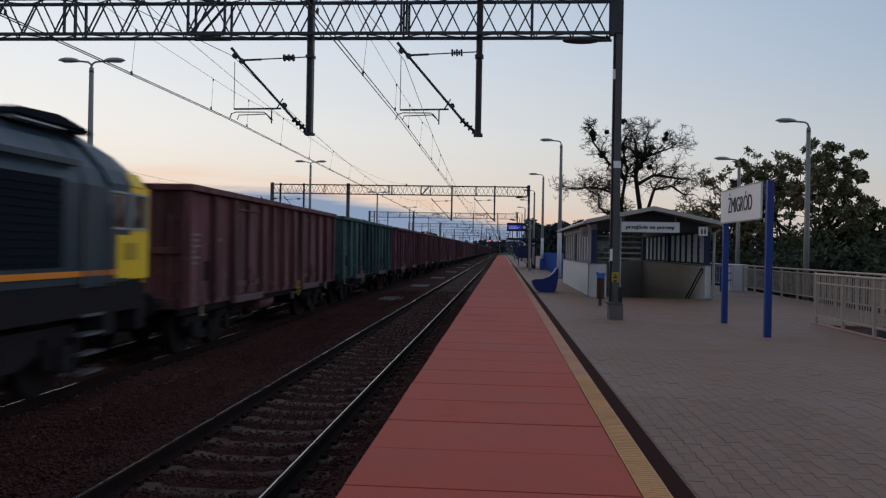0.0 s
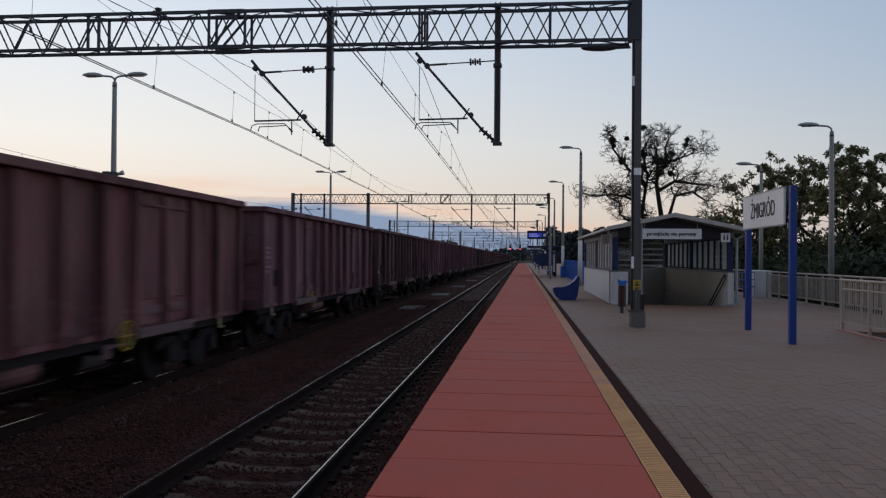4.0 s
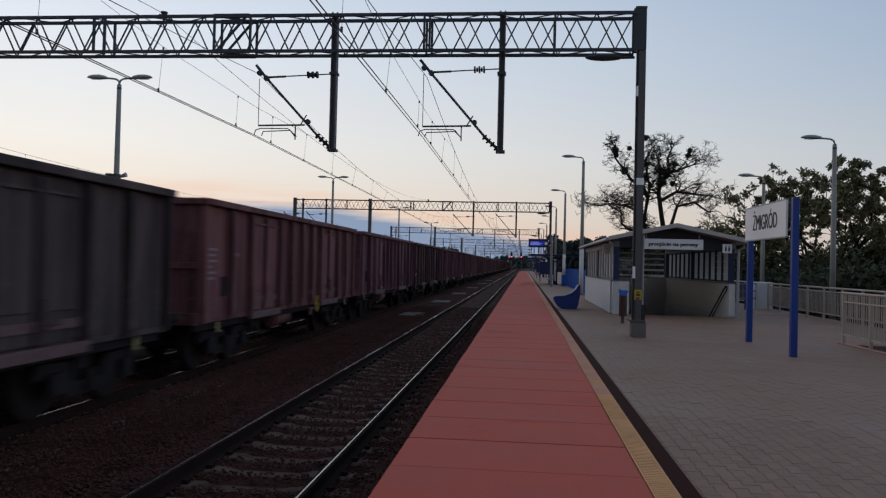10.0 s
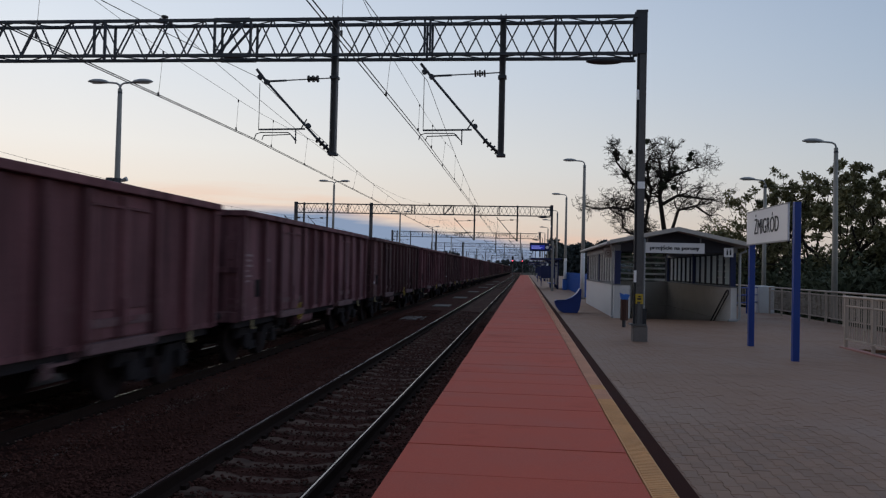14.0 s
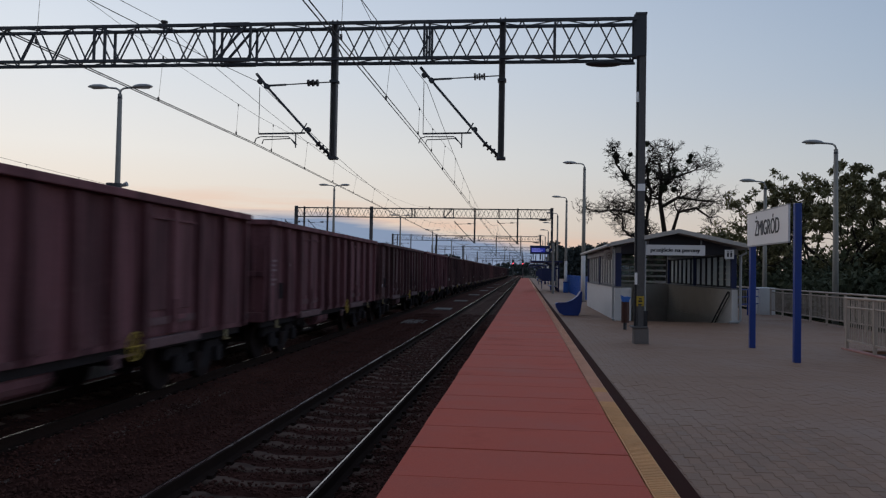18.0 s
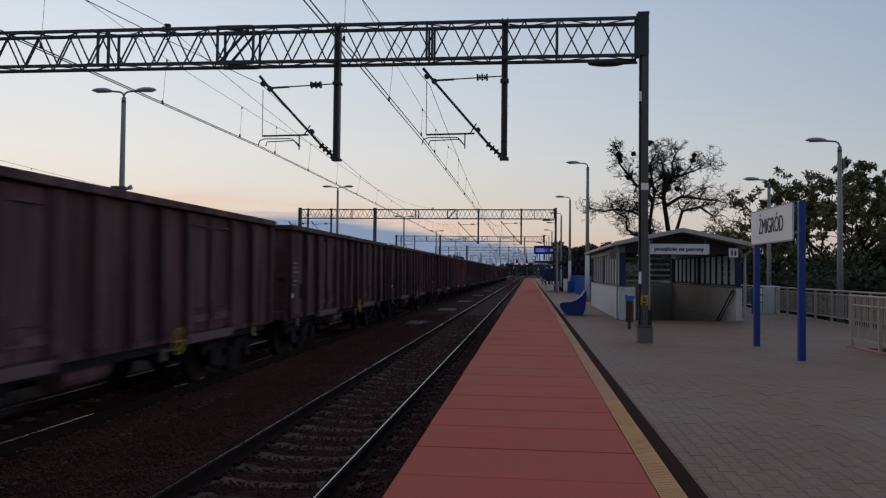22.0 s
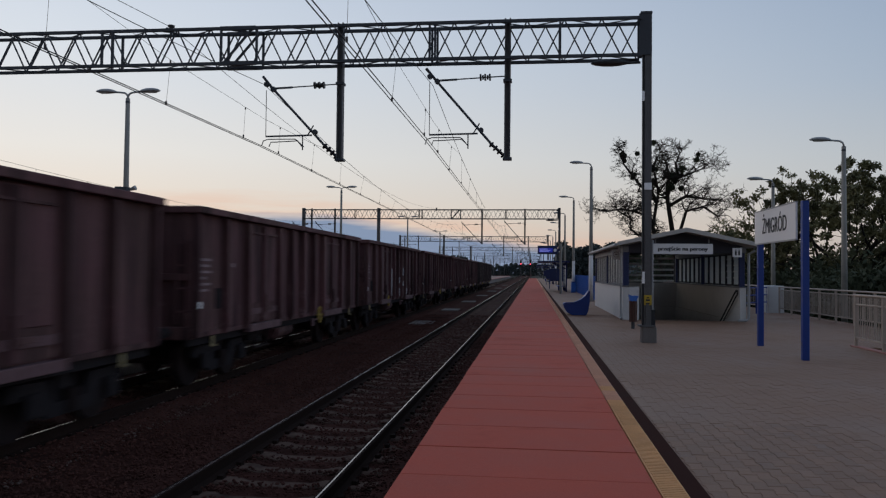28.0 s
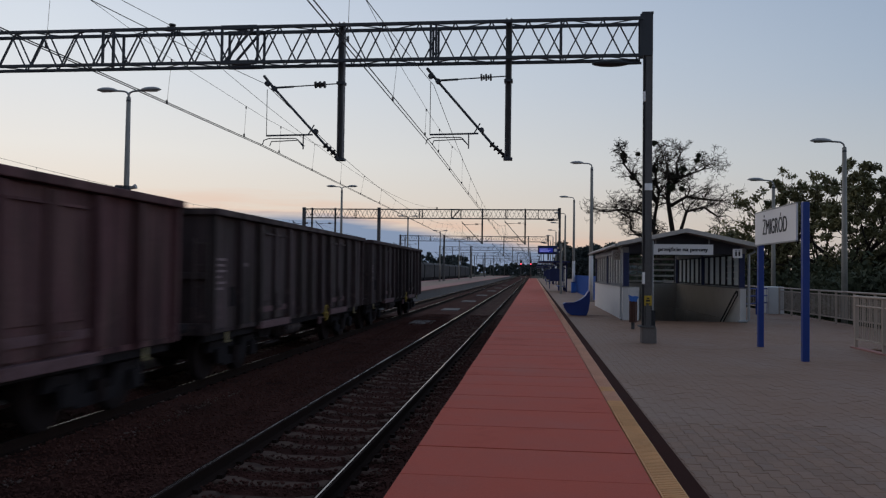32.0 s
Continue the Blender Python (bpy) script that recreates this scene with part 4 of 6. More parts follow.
# ---- stair shelter ----
def shelter():
    x0, x1, y0, y1 = 3.04, 7.10, 27.3, 39.3
    t = thing("stair_shelter", "grey and blue gabled shelter over the stairs to the platforms", "shelter", pose(0, 0, 0))
    part("parapet", boxes((x0, y0, -0.05, x0 + 0.2, y1, 1.12), bev=0.01), "render_light", t, "pale grey rendered parapet")
    part("parapet", boxes((x0 + 0.2, y1 - 0.2, -0.05, x1 - 0.2, y1, 1.12)), "render_grey", t)
    part("parapet", boxes((x1 - 0.2, y0, -0.05, x1, y1, 1.12), bev=0.01), "render_grey", t, "grey rendered parapet")
    part("parapet_return", boxes((x0 + 0.203, y0, -0.05, x0 + 0.55, y0 + 0.2, 1.12)), "render_light", t)
    for a in ((x0, y0, x0 + 0.2, y1), (x0 + 0.21, y1 - 0.2, x1 - 0.21, y1), (x1 - 0.2, y0, x1, y1)):
        part("coping", boxes((a[0] - 0.03, a[1] - 0.02, 1.12, a[2] + 0.03, a[3] + 0.02, 1.16), bev=0.006), "frame", t)
    # blue columns
    for x, y in ((x0 + 0.12, y0 + 0.12), (x1 - 0.12, y0 + 0.12), (x0 + 0.12, y1 - 0.12), (x1 - 0.12, y1 - 0.12), (x0 + 0.12, 33.3), (x1 - 0.12, 33.3)):
        w = 0.10 if y > 28 or x < 5 else 0.085
        part("column", boxes((x - w, y - w, 1.16, x + w, y + w, 2.5), bev=0.01), "blue_dark", t, "navy blue steel column")
    # side windows
    for x in (x0 + 0.10, x1 - 0.10):
        for k in range(12):
            a = y0 + 0.35 + k * 0.94
            w = part("window", boxes((x - 0.04, a - 0.03, 1.18, x + 0.04, a + 0.05, 2.30), (x - 0.04, a + 0.85, 1.18, x + 0.04, a + 0.90, 2.30), (x - 0.03, a + 0.05, 1.18, x + 0.03, a + 0.85, 1.23), (x - 0.03, a + 0.05, 2.25, x + 0.03, a + 0.85, 2.30), *([(x - 0.02, a + 0.44, 1.23, x + 0.02, a + 0.46, 2.25)] if x < 5 else [(x - 0.06, a + 0.90, 1.18, x - 0.04, a + 0.97, 2.30)])), "frame" if x < 5 else "mullion", t, "grey window frame" if x < 5 else "dark window frame")
            pane = part("pane", boxes((x - 0.004, a + 0.05, 1.23, x + 0.004, a + 0.85, 2.25)), "milky" if x < 5 else "pane", w)
            pane.visible_shadow = False
            if x > 5 and k > 1:
                continue
            s = -0.030 if x > 5 else 0.010
            part("cross_bar", boxes(*[(x + s, a + 0.051, z, x + s + 0.018, a + 0.849, z + 0.035) for z in (1.44, 1.66, 1.88, 2.10)]), "slat", w)
    # back wall: pale slats over glass
    back = part("back_window", boxes((x0 + 0.25, y1 - 0.13, 1.18, x0 + 0.30, y1 - 0.07, 2.30), (x1 - 0.30, y1 - 0.13, 1.18, x1 - 0.25, y1 - 0.07, 2.30), (x0 + 2.0, y1 - 0.13, 1.18, x0 + 2.05, y1 - 0.07, 2.30)), "frame", t)
    for k in range(5):
        part("slat", boxes((x0 + 0.30, y1 - 0.16, 1.19 + k * 0.27, x1 - 0.30, y1 - 0.12, 1.28 + k * 0.27)), "slat", back)
    pane = part("pane", boxes((x0 + 0.30, y1 - 0.105, 1.18, x1 - 0.30, y1 - 0.095, 2.30)), "clear", back)
    pane.visible_shadow = False
    # wall plate, gable, roof
    part("eaves_beam", boxes((x0, y0 + 0.01, 2.30, x0 + 0.2, y1, 2.50)), "frame", t)
    part("eaves_beam", boxes((x1 - 0.2, y0 + 0.01, 2.30, x1, y1, 2.50)), "frame", t)
    xm = (x0 + x1) / 2
    for y in (y0 + 0.06, y1 - 0.1):
        bm = prism(bmesh.new(), [(x0, 2.50), (x1, 2.50), (xm, 2.98)], "y", y, y + 0.06)
        part("gable", bm, "soffit", t, "dark boarded gable")
    part("tie_beam", boxes((x0 + 0.2, y0 + 0.02, 2.28, x1 - 0.2, y0 + 0.12, 2.50)), "soffit", t)
    for s in (-1, 1):
        ex = xm + s * (x1 - xm + 0.22)
        a, b = (xm, 3.0), (ex, 2.53)
        bm = prism(bmesh.new(), [a, b, (b[0], b[1] + 0.09), (a[0], a[1] + 0.10)], "y", y0 - 0.45, y1 + 0.4)
        roof = part("roof_slope", bm, "roof", t, "weathered grey sheet roof")
        part("gutter", rods(((ex + s * 0.05, y0 - 0.45, 2.53), (ex + s * 0.05, y1 + 0.4, 2.53), 0.05)), "lamp_grey", roof)
        bm = prism(bmesh.new(), [(a[0], a[1] - 0.02), (b[0], b[1] - 0.02), (b[0], b[1] + 0.11), (a[0], a[1] + 0.12)], "y", y0 - 0.48, y0 - 0.452)
        part("verge_board", bm, "board_bounce", roof, "pale verge board")
        # unseen pale sheet added under the roof to bounce light into the shelter
        bm = prism(bmesh.new(), [(a[0], a[1] - 0.02), (b[0], b[1] - 0.02), (b[0], b[1] - 0.004), (a[0], a[1] - 0.004)], "y", y0 - 0.44, y1 + 0.38)
        part("lining", bm, "board_bounce", roof)
    bm = tube(bmesh.new(), [(x0 - 0.16, y0 - 0.2, 2.50), (x0 - 0.10, y0 - 0.12, 2.35), (x0 - 0.06, y0 - 0.05, 2.28), (x0 - 0.06, y0 - 0.05, 0.1), (x0 - 0.06, y0 - 0.14, 0.03)], 0.045, 8)
    part("downpipe", bm, "lamp_grey", t)
    bm = tube(bmesh.new(), [(x1 + 0.22, y0 - 0.1, 2.50), (x1 + 0.24, y0 - 0.1, 2.36), (x1 + 0.06, y0 - 0.08, 2.26), (x1 + 0.06, y0 - 0.08, 0.10), (x1 - 0.02, y0 - 0.10, 0.04), (x1 - 0.3, y0 - 0.12, 0.03)], 0.045, 8)
    part("downpipe", bm, "lamp_grey", t)
    # stairwell
    part("well_wall", boxes((x0 + 0.21, y0 + 0.26, -3.6, x0 + 0.26, y1 - 0.27, -0.012)), "render_grey", t)
    part("well_wall", boxes((x1 - 0.26, y0 + 0.26, -3.6, x1 - 0.206, y1 - 0.27, -0.012)), "render_grey", t)
    part("well_wall", boxes((x0 + 0.21, y1 - 0.265, -3.6, x1 - 0.206, y1 - 0.21, -0.012)), "render_grey", t)
    for k in range(17):
        part("step", boxes((x0 + 0.262, y0 + 0.26 + k * 0.32, -3.6, x1 - 0.262, y0 + 0.578 + k * 0.32, -0.17 * (k + 1) + 0.1 - 0.0001 * k)), "kerb", t)
    part("well_floor", boxes((x0 + 0.262, y0 + 5.71, -3.7, x1 - 0.262, y1 - 0.27, -2.95)), "kerb", t)
    for x in (x1 - 0.28, x0 + 0.28):
        part("handrail", tube(bmesh.new(), [(x, y0 + 0.02, 1.02), (x, y0 + 0.15, 1.04), (x, y0 + 0.4, 0.93), (x, y0 + 6.0, -2.0)], 0.028, 8), "ink", t, "black tubular handrail")
        part("handrail", tube(bmesh.new(), [(x, y0 + 0.02, 1.02), (x, y0 + 0.03, 0.90), (x, y0 + 0.30, 0.78), (x, y0 + 6.0, -2.19)], 0.022, 8), "ink", t, "black tubular handrail")
    return t


shelter()
banner = thing("passage_banner", "white banner with black lettering under the shelter's gable", "sign", pose(4.97, 26.98, 2.41))
part("panel", boxes((-1.0, -0.02, -0.175, 0.98, 0.02, 0.175), bev=0.006), "white", banner)
lettering("lettering", "przejście na perony", 0.180, "ink", banner, pose(0.0, -0.024, 0.0, 90, 0, 0), 1.12, "black lettering", 0.010)
part("hanger", boxes((-0.9, 0.03, 0.05, -0.86, 0.06, 0.35), (0.84, 0.03, 0.05, 0.88, 0.06, 0.35)), "frame", banner)
pict = thing("pictogram_sign", "small square white pictogram sign on the shelter's corner", "sign", pose(6.73, 26.98, 2.30))
part("panel", boxes((-0.15, -0.015, -0.15, 0.15, 0.015, 0.15), bev=0.006), "white", pict)
part("symbol", boxes((-0.075, -0.019, -0.09, -0.02, -0.016, 0.05), (0.03, -0.019, -0.09, 0.085, -0.016, 0.05), (-0.068, -0.019, 0.065, -0.028, -0.016, 0.10), (0.037, -0.019, 0.065, 0.077, -0.016, 0.10)), "ink", pict)
part("bracket", boxes((-0.02, 0.016, -0.05, 0.02, 0.40, 0.0)), "frame", pict)
noent = thing("round_sign", "faded round prohibition sign on a small pale plate", "sign", pose(2.91, 27.95, 2.23))
part("plate", boxes((-0.17, -0.012, -0.17, 0.13, 0.0, 0.17), bev=0.004), "board_bounce", noent)
part("bracket", boxes((0.0, 0.001, -0.03, 0.16, 0.03, 0.03)), "frame", noent)
bm = bmesh.new()
for k in range(20):
    a, b = 2 * math.pi * k / 20, 2 * math.pi * (k + 1) / 20
    beam(bm, (0.095 * math.cos(a) - 0.02, -0.017, 0.095 * math.sin(a)), (0.095 * math.cos(b) - 0.02, -0.017, 0.095 * math.sin(b)), 0.022, 0.008)
box(bm, -0.06, -0.020, -0.012, 0.02, -0.014, 0.012)
part("ring", bm, "bin_brown", noent)

# ---- platform furniture ----
bench = thing("platform_bench", "moulded cobalt blue bench with a high curved back", "bench", pose(1.66, 30.2, 0))
bm = prism(bmesh.new(), [(-0.52, 0.40), (-0.47, 0.46), (-0.36, 0.44), (-0.12, 0.46), (0.10, 0.55), (0.28, 0.70), (0.40, 0.90), (0.46, 0.90), (0.45, 0.50), (0.40, 0.16), (0.32, 0.0), (-0.20, 0.0), (-0.38, 0.10), (-0.49, 0.28)], "y", -0.55, 0.25)
bmesh.ops.bevel(bm, geom=bm.edges[:], offset=0.012, segments=2, affect="EDGES")
part("shell", bm, "blue", bench)
part("seat_rim", tube(bmesh.new(), [(-0.53, -0.56, 0.41), (-0.42, -0.56, 0.46), (-0.12, -0.56, 0.475), (0.12, -0.56, 0.57), (0.30, -0.56, 0.72), (0.43, -0.56, 0.91)], 0.02, 6), "blue", bench)

wbin = thing("litter_bin", "brown slatted litter bin with a blue hood", "litter bin", pose(2.85, 22.9, 0))
part("post", rods(((0, 0.05, 0), (0, 0.05, 0.35), 0.05)), "steel_dark", wbin)
can = part("can", rod(bmesh.new(), (0, 0, 0.22), (0, 0, 0.78), 0.085, 0.095, 16), "bin_brown", wbin)
for k in range(12):
    a = 2 * math.pi * k / 12
    part("slat", boxes((-0.02, -0.010, 0.2, 0.02, 0.010, 0.8)), "bin_brown", can).matrix_basis = pose(0.10 * math.cos(a), 0.10 * math.sin(a), 0, 0, 0, math.degrees(a) + 90)
bm = prism(bmesh.new(), [(-0.13, 0.98), (-0.11, 0.86), (-0.09, 0.79), (0.09, 0.79), (0.10, 0.86), (0.15, 0.93), (0.04, 0.95), (-0.02, 0.93)], "y", -0.12, 0.12)
bmesh.ops.bevel(bm, geom=bm.edges[:], offset=0.01, segments=2, affect="EDGES")
part("hood", bm, "blue_sheet", wbin, "blue plastic hood")


def railing(y0, y1, x, top, step, bars, label, mid=True, plate=False):
    t = thing("railing", label, "railing", pose(x, y0, 0))
    n = round((y1 - y0) / step)
    L = y1 - y0
    for i in range(n + 1):
        y = L * i / n
        p = part("post", boxes((-0.03, y - 0.03, -0.05, 0.03, y + 0.03, top - 0.02)), "gal_rail", t)
    part("top_rail", rods(((0, -0.1, top), (0, L + 0.1, top), 0.03)), "gal_rail", t)
    if mid:
        part("mid_rail", rods(((0, 0, top - 0.20), (0, L, top - 0.20), 0.02)), "gal_rail", t)
    part("bottom_rail", boxes((-0.02, 0, 0.19, 0.02, L, 0.23)), "gal_rail", t)
    hi = top - 0.2 if mid else top - 0.12
    if not mid:
        part("upper_rail", boxes((-0.018, 0, hi - 0.02, 0.018, L, hi + 0.02)), "gal_rail", t)
    k = int(L / bars)
    bar = part("bar", boxes((-0.009, -0.009, 0.23, 0.009, 0.009, top if mid else hi)), "gal_rail", t)
    bar.location.y = bars / 2
    for i in range(1, k):
        twin(bar, 0, i * bars)
    return t


railing(7.2, 18.31, 7.10, 1.14, 1.39, 0.115, "beige steel railing with upright bars round the ramp")
railing(7.2, 18.31, 8.65, 1.14, 1.39, 0.115, "beige steel railing on the far side of the ramp")
part("ramp_kerb", boxes((7.04, 7.0, -0.02, 7.20, 18.5, 0.03), bev=0.008), "pink_slab")
tagged(bpy.data.objects["ramp_kerb"], "low weathered reddish kerb under the railing", "kerb", kind="structure")
railing(20.0, 33.6, FENCE_X, 1.08, 1.5, 0.12, "beige steel fence along the platform's outer edge", mid=False)
railing(35.3, 62.3, FENCE_X, 1.08, 1.5, 0.25, "beige steel fence beyond the concrete pier", mid=False)
pier = thing("concrete_pier", "pale concrete pier at the break in the fence", "concrete pier", pose(10.0, 34.45, 0))
part("block", boxes((-0.32, -0.6, -0.05, 0.32, 0.6, 1.12), bev=0.03), "render_grey", pier)

stair_rail = thing("stair_railing", "dark blue tubular railing beside the concrete pier", "railing", pose(7.6, 31.2, 0))
for k in range(4):
    part("post", rods(((k * 0.70, k * 0.95, -0.03), (k * 0.70, k * 0.95, 1.05), 0.03)), "blue", stair_rail)
for z in (1.05, 0.75, 0.45):
    part("rail", rods(((0, 0, z), (2.1, 2.85, z), 0.025)), "blue", stair_rail)
screen_wall = thing("blue_screen", "bright blue sheet-metal screen beside the platform", "screen", pose(3.65, 46.0, 0))
part("rail", boxes((0.03, 0, 1.28, 0.08, 26, 1.34), (0.03, 0, 0.15, 0.08, 26, 0.2)), "blue", screen_wall)
pn = part("panel", boxes((-0.02, 0.01, -0.01, 0.03, 0.86, 1.40), (-0.045, 0.05, -0.01, -0.02, 0.16, 1.40), (-0.045, 0.40, -0.01, -0.02, 0.50, 1.40)), "blue_sheet", screen_wall)
for k in range(1, 30):
    twin(pn, 0, k * 0.87)

disp = thing("departure_display", "lit blue departure display on a pale pole", "display", pose(2.1, 60.2, 0))
part("pole", rods(((0, 0, -0.02), (0, 0, 3.8), 0.09), n=12), "pole", disp)
hs = part("housing", boxes((-1.75, -0.12, 2.98, -0.25, 0.12, 3.62), bev=0.02), "blue_dark", disp, "navy blue housing")
part("screen", boxes((-1.66, -0.126, 3.12, -0.62, -0.121, 3.44)), "screen", hs, "lit blue screen")
part("text_bars", boxes((-1.6, -0.13, 3.34, -1.0, -0.127, 3.39), (-1.6, -0.13, 3.25, -0.8, -0.127, 3.29), (-1.6, -0.13, 3.16, -0.9, -0.127, 3.2)), "screen_text", hs)
part("clock", rod(bmesh.new(), (-0.43, -0.128, 3.28), (-0.43, -0.121, 3.28), 0.12, n=16), "white", hs, "white clock face")
part("bracket", boxes((-0.25, -0.04, 3.2, 0.0, 0.04, 3.4)), "blue_dark", disp)


def waiting(y):
    t = thing("waiting_shelter", "dark blue open waiting shelter on the platform", "waiting shelter", pose(2.15, y, 0), "waiting shelters")
    part("roof", boxes((-1.7, -0.6, 2.42, 0.9, 5.6, 2.56), bev=0.02), "blue_dark", t, "flat navy roof")
    for yy in (-0.3, 2.5, 5.3):
        part("post", boxes((0.55, yy - 0.06, 0, 0.67, yy + 0.06, 2.42)), "blue_dark", t)
        part("brace", beam(bmesh.new(), (0.6, yy, 1.9), (-0.4, yy, 2.42), 0.06), "blue_dark", t)
    for k in range(3):
        p = part("pane", boxes((0.60, -0.2 + k * 1.85, 0.3, 0.62, 1.55 + k * 1.85, 2.2)), "pane", t)
        p.visible_shadow = False
    part("bench", boxes((-0.1, 0, 0.42, 0.4, 5, 0.47), (0.1, 0.5, 0, 0.2, 0.6, 0.42), (0.1, 4.4, 0, 0.2, 4.5, 0.42)), "blue", t)
    part("notice_board", boxes((-0.2, -0.35, 0.9, 0.4, -0.28, 1.9), bev=0.01), "blue_dark", t)
    return t


grit = thing("grit_box", "bright blue plastic box at the foot of a lamp post", "grit box", pose(3.25, 63.9, 0))
part("box", boxes((-0.19, -0.19, 0, 0.19, 0.19, 0.80), bev=0.04), "blue_sheet", grit)
part("lid", boxes((-0.21, -0.21, 0.80, 0.21, 0.21, 0.88), bev=0.03), "blue", grit)
board = thing("notice_board", "dark blue timetable board on two posts", "notice board", pose(2.3, 78.0, 0), "timetable boards")
part("panel", boxes((-0.7, -0.05, 0.75, 0.7, 0.05, 2.0), bev=0.02), "blue_dark", board)
part("sheet", boxes((-0.6, -0.056, 0.85, 0.6, -0.051, 1.9)), "blue_dark", board, "dark timetable sheet")
for x in (-0.65, 0.65):
    part("post", rods(((x, 0, 0), (x, 0, 2.1), 0.035)), "blue_dark", board)
copy_thing(board, pose(2.4, 104.0, 0))
ws = waiting(66.2)
copy_thing(ws, pose(2.15, 107.0, 0))
copy_thing(ws, pose(2.15, 143.0, 0))


def signal(x, y):
    t = thing("colour_light_signal", "black railway signal post showing red", "railway signal", pose(x, y, 0), "signals at the platform end")
    part("post", rods(((0, 0, -0.8), (0, 0, 4.6), 0.07)), "steel", t)
    hd = part("head", boxes((-0.22, -0.10, 2.9, 0.22, 0.10, 4.5), bev=0.05), "ink", t, "black signal head")
    for z, m in ((3.15, "loco_dark"), (3.55, "signal_red"), (3.95, "loco_dark"), (4.3, "loco_dark")):
        part("lens", rod(bmesh.new(), (0, -0.13, z), (0, -0.10, z), 0.11, n=12), m, hd)
    return t


signal(-2.85, 186.5)
signal(-0.55, 187.5)

# ---- goods train ----
def wagon(name, paint, label, extra=None):
    """An open bogie wagon; its middle is at the origin, rail top at z = 0."""
    t = thing(name, label, "freight wagon", group="goods train")
    W, HL, ZB, ZT = 1.30, 6.30, 1.02, 3.20
    part("floor", boxes((-W + 0.03, -HL + 0.06, 1.02, W - 0.03, HL - 0.06, 1.14)), "under", t)
    part("side_wall", boxes((W - 0.03, -HL + 0.02, ZB, W, HL - 0.02, ZT - 0.04)), paint, t)
    part("side_wall", boxes((-W, -HL + 0.02, ZB, -W + 0.03, HL - 0.02, ZT - 0.04)), paint, t)
    far = bmesh.new()
    for s in (-1, 1):
        e = part("end_wall", boxes((-W + 0.035, s * (HL - 0.05) - 0.025, 0.95, W - 0.035, s * (HL - 0.05) + 0.025, ZT - 0.04)), paint, t)
        part("end_beam", boxes((-W + 0.02, s * HL - 0.04, 1.95, W - 0.02, s * HL + 0.04, 2.07), bev=0.01), paint, e)
        part("end_beam", boxes((-W + 0.02, s * HL - 0.06, 0.92, W - 0.02, s * HL + 0.10, 1.14), bev=0.01), paint, e)
        for x in (-0.6, 0.6):
            part("end_rib", boxes((x - 0.06, s * HL - 0.03, 1.1, x + 0.06, s * HL + 0.06, ZT - 0.05), bev=0.01), paint, e)
        part("top_cap", boxes((-W - 0.15, s * HL - 0.07, ZT - 0.07, W + 0.15, s * HL + 0.07, ZT + 0.05), bev=0.015), paint, t)
        part("top_cap", boxes((s * W - s * 0.05, -HL + 0.075, ZT - 0.07, s * W + s * 0.165, HL - 0.075, ZT + 0.05), bev=0.015), paint, t)
        part("sole_bar", boxes((s * (W - 0.12) - 0.04, -HL, 0.80, s * (W - 0.12) + 0.04, HL, 1.02)), "under", t)
        def put(name, bm, material, parent, label=""):
            """One part on the platform side; the side that is never passed is joined."""
            if s > 0:
                return part(name, bm, material, parent, label)
            me = bpy.data.meshes.new("tmp")
            bm.to_mesh(me)
            bm.free()
            far.from_mesh(me)
            bpy.data.meshes.remove(me)
        put("side_sill", boxes((s * (W - 0.03), -HL + 0.03, 0.95, s * (W + 0.025), HL - 0.03, 1.03)), paint, t)
        for y in (-HL + 0.05, HL - 0.05):
            put("corner_post", boxes((s * W - s * 0.02, y - 0.05, 0.96, s * (W + 0.10), y + 0.05, ZT - 0.06)), paint, t)
        # upright ribs, tapered at the foot
        for y in (-5.0, -3.87, -1.88, -0.95, 0.0, 0.95, 1.88, 3.87, 5.0):
            bm = bmesh.new()
            prism(bm, [(s * W, ZT - 0.06), (s * (W + 0.13), ZT - 0.10), (s * (W + 0.155), 1.10), (s * (W + 0.07), 0.95), (s * W, 0.95)], "y", y - 0.07, y + 0.07)
            put("rib", bm, paint, t)
        for yd in (-2.875, 2.875):
            for h in (-1, 1):
                yc = yd + h * 0.455
                d = put("door", boxes((s * W, yc - 0.44, 1.06, s * (W + 0.03), yc + 0.44, ZT - 0.10)), paint, t)
                put("door_panel", boxes((s * (W + 0.03), yc - 0.33, 1.45, s * (W + 0.05), yc + 0.33, ZT - 0.28), bev=0.012), paint, d)
                put("door_ledge", boxes((s * (W + 0.03), yc - 0.33, ZT - 0.30, s * (W + 0.095), yc + 0.33, ZT - 0.265)), paint, d)
                put("door_bar", boxes((s * (W + 0.03), yc - 0.42, 1.22, s * (W + 0.06), yc + 0.42, 1.34)), "scuff", d, "scuffed lower door bar")
            put("door_post", boxes((s * (W + 0.031), yd - 0.085, 1.06, s * (W + 0.115), yd + 0.085, ZT - 0.12), bev=0.012), paint, t)
            put("latch", boxes((s * (W + 0.118), yd - 0.05, 1.24, s * (W + 0.15), yd + 0.05, 1.62), (s * (W + 0.118), yd - 0.05, 1.28, s * (W + 0.15), yd + 0.34, 1.36), bev=0.008), paint, t)
            put("door_sill", boxes((s * (W + 0.0), yd - 0.98, 0.88, s * (W + 0.14), yd + 0.98, 1.03), bev=0.01), "scuff", t)
    part("far_side", far, paint, t, "ribbed side with doors")
    # running gear
    wheel_bm = bmesh.new()
    rod(wheel_bm, (0.72, 0, 0.46), (0.85, 0, 0.46), 0.44, 0.46, 20)
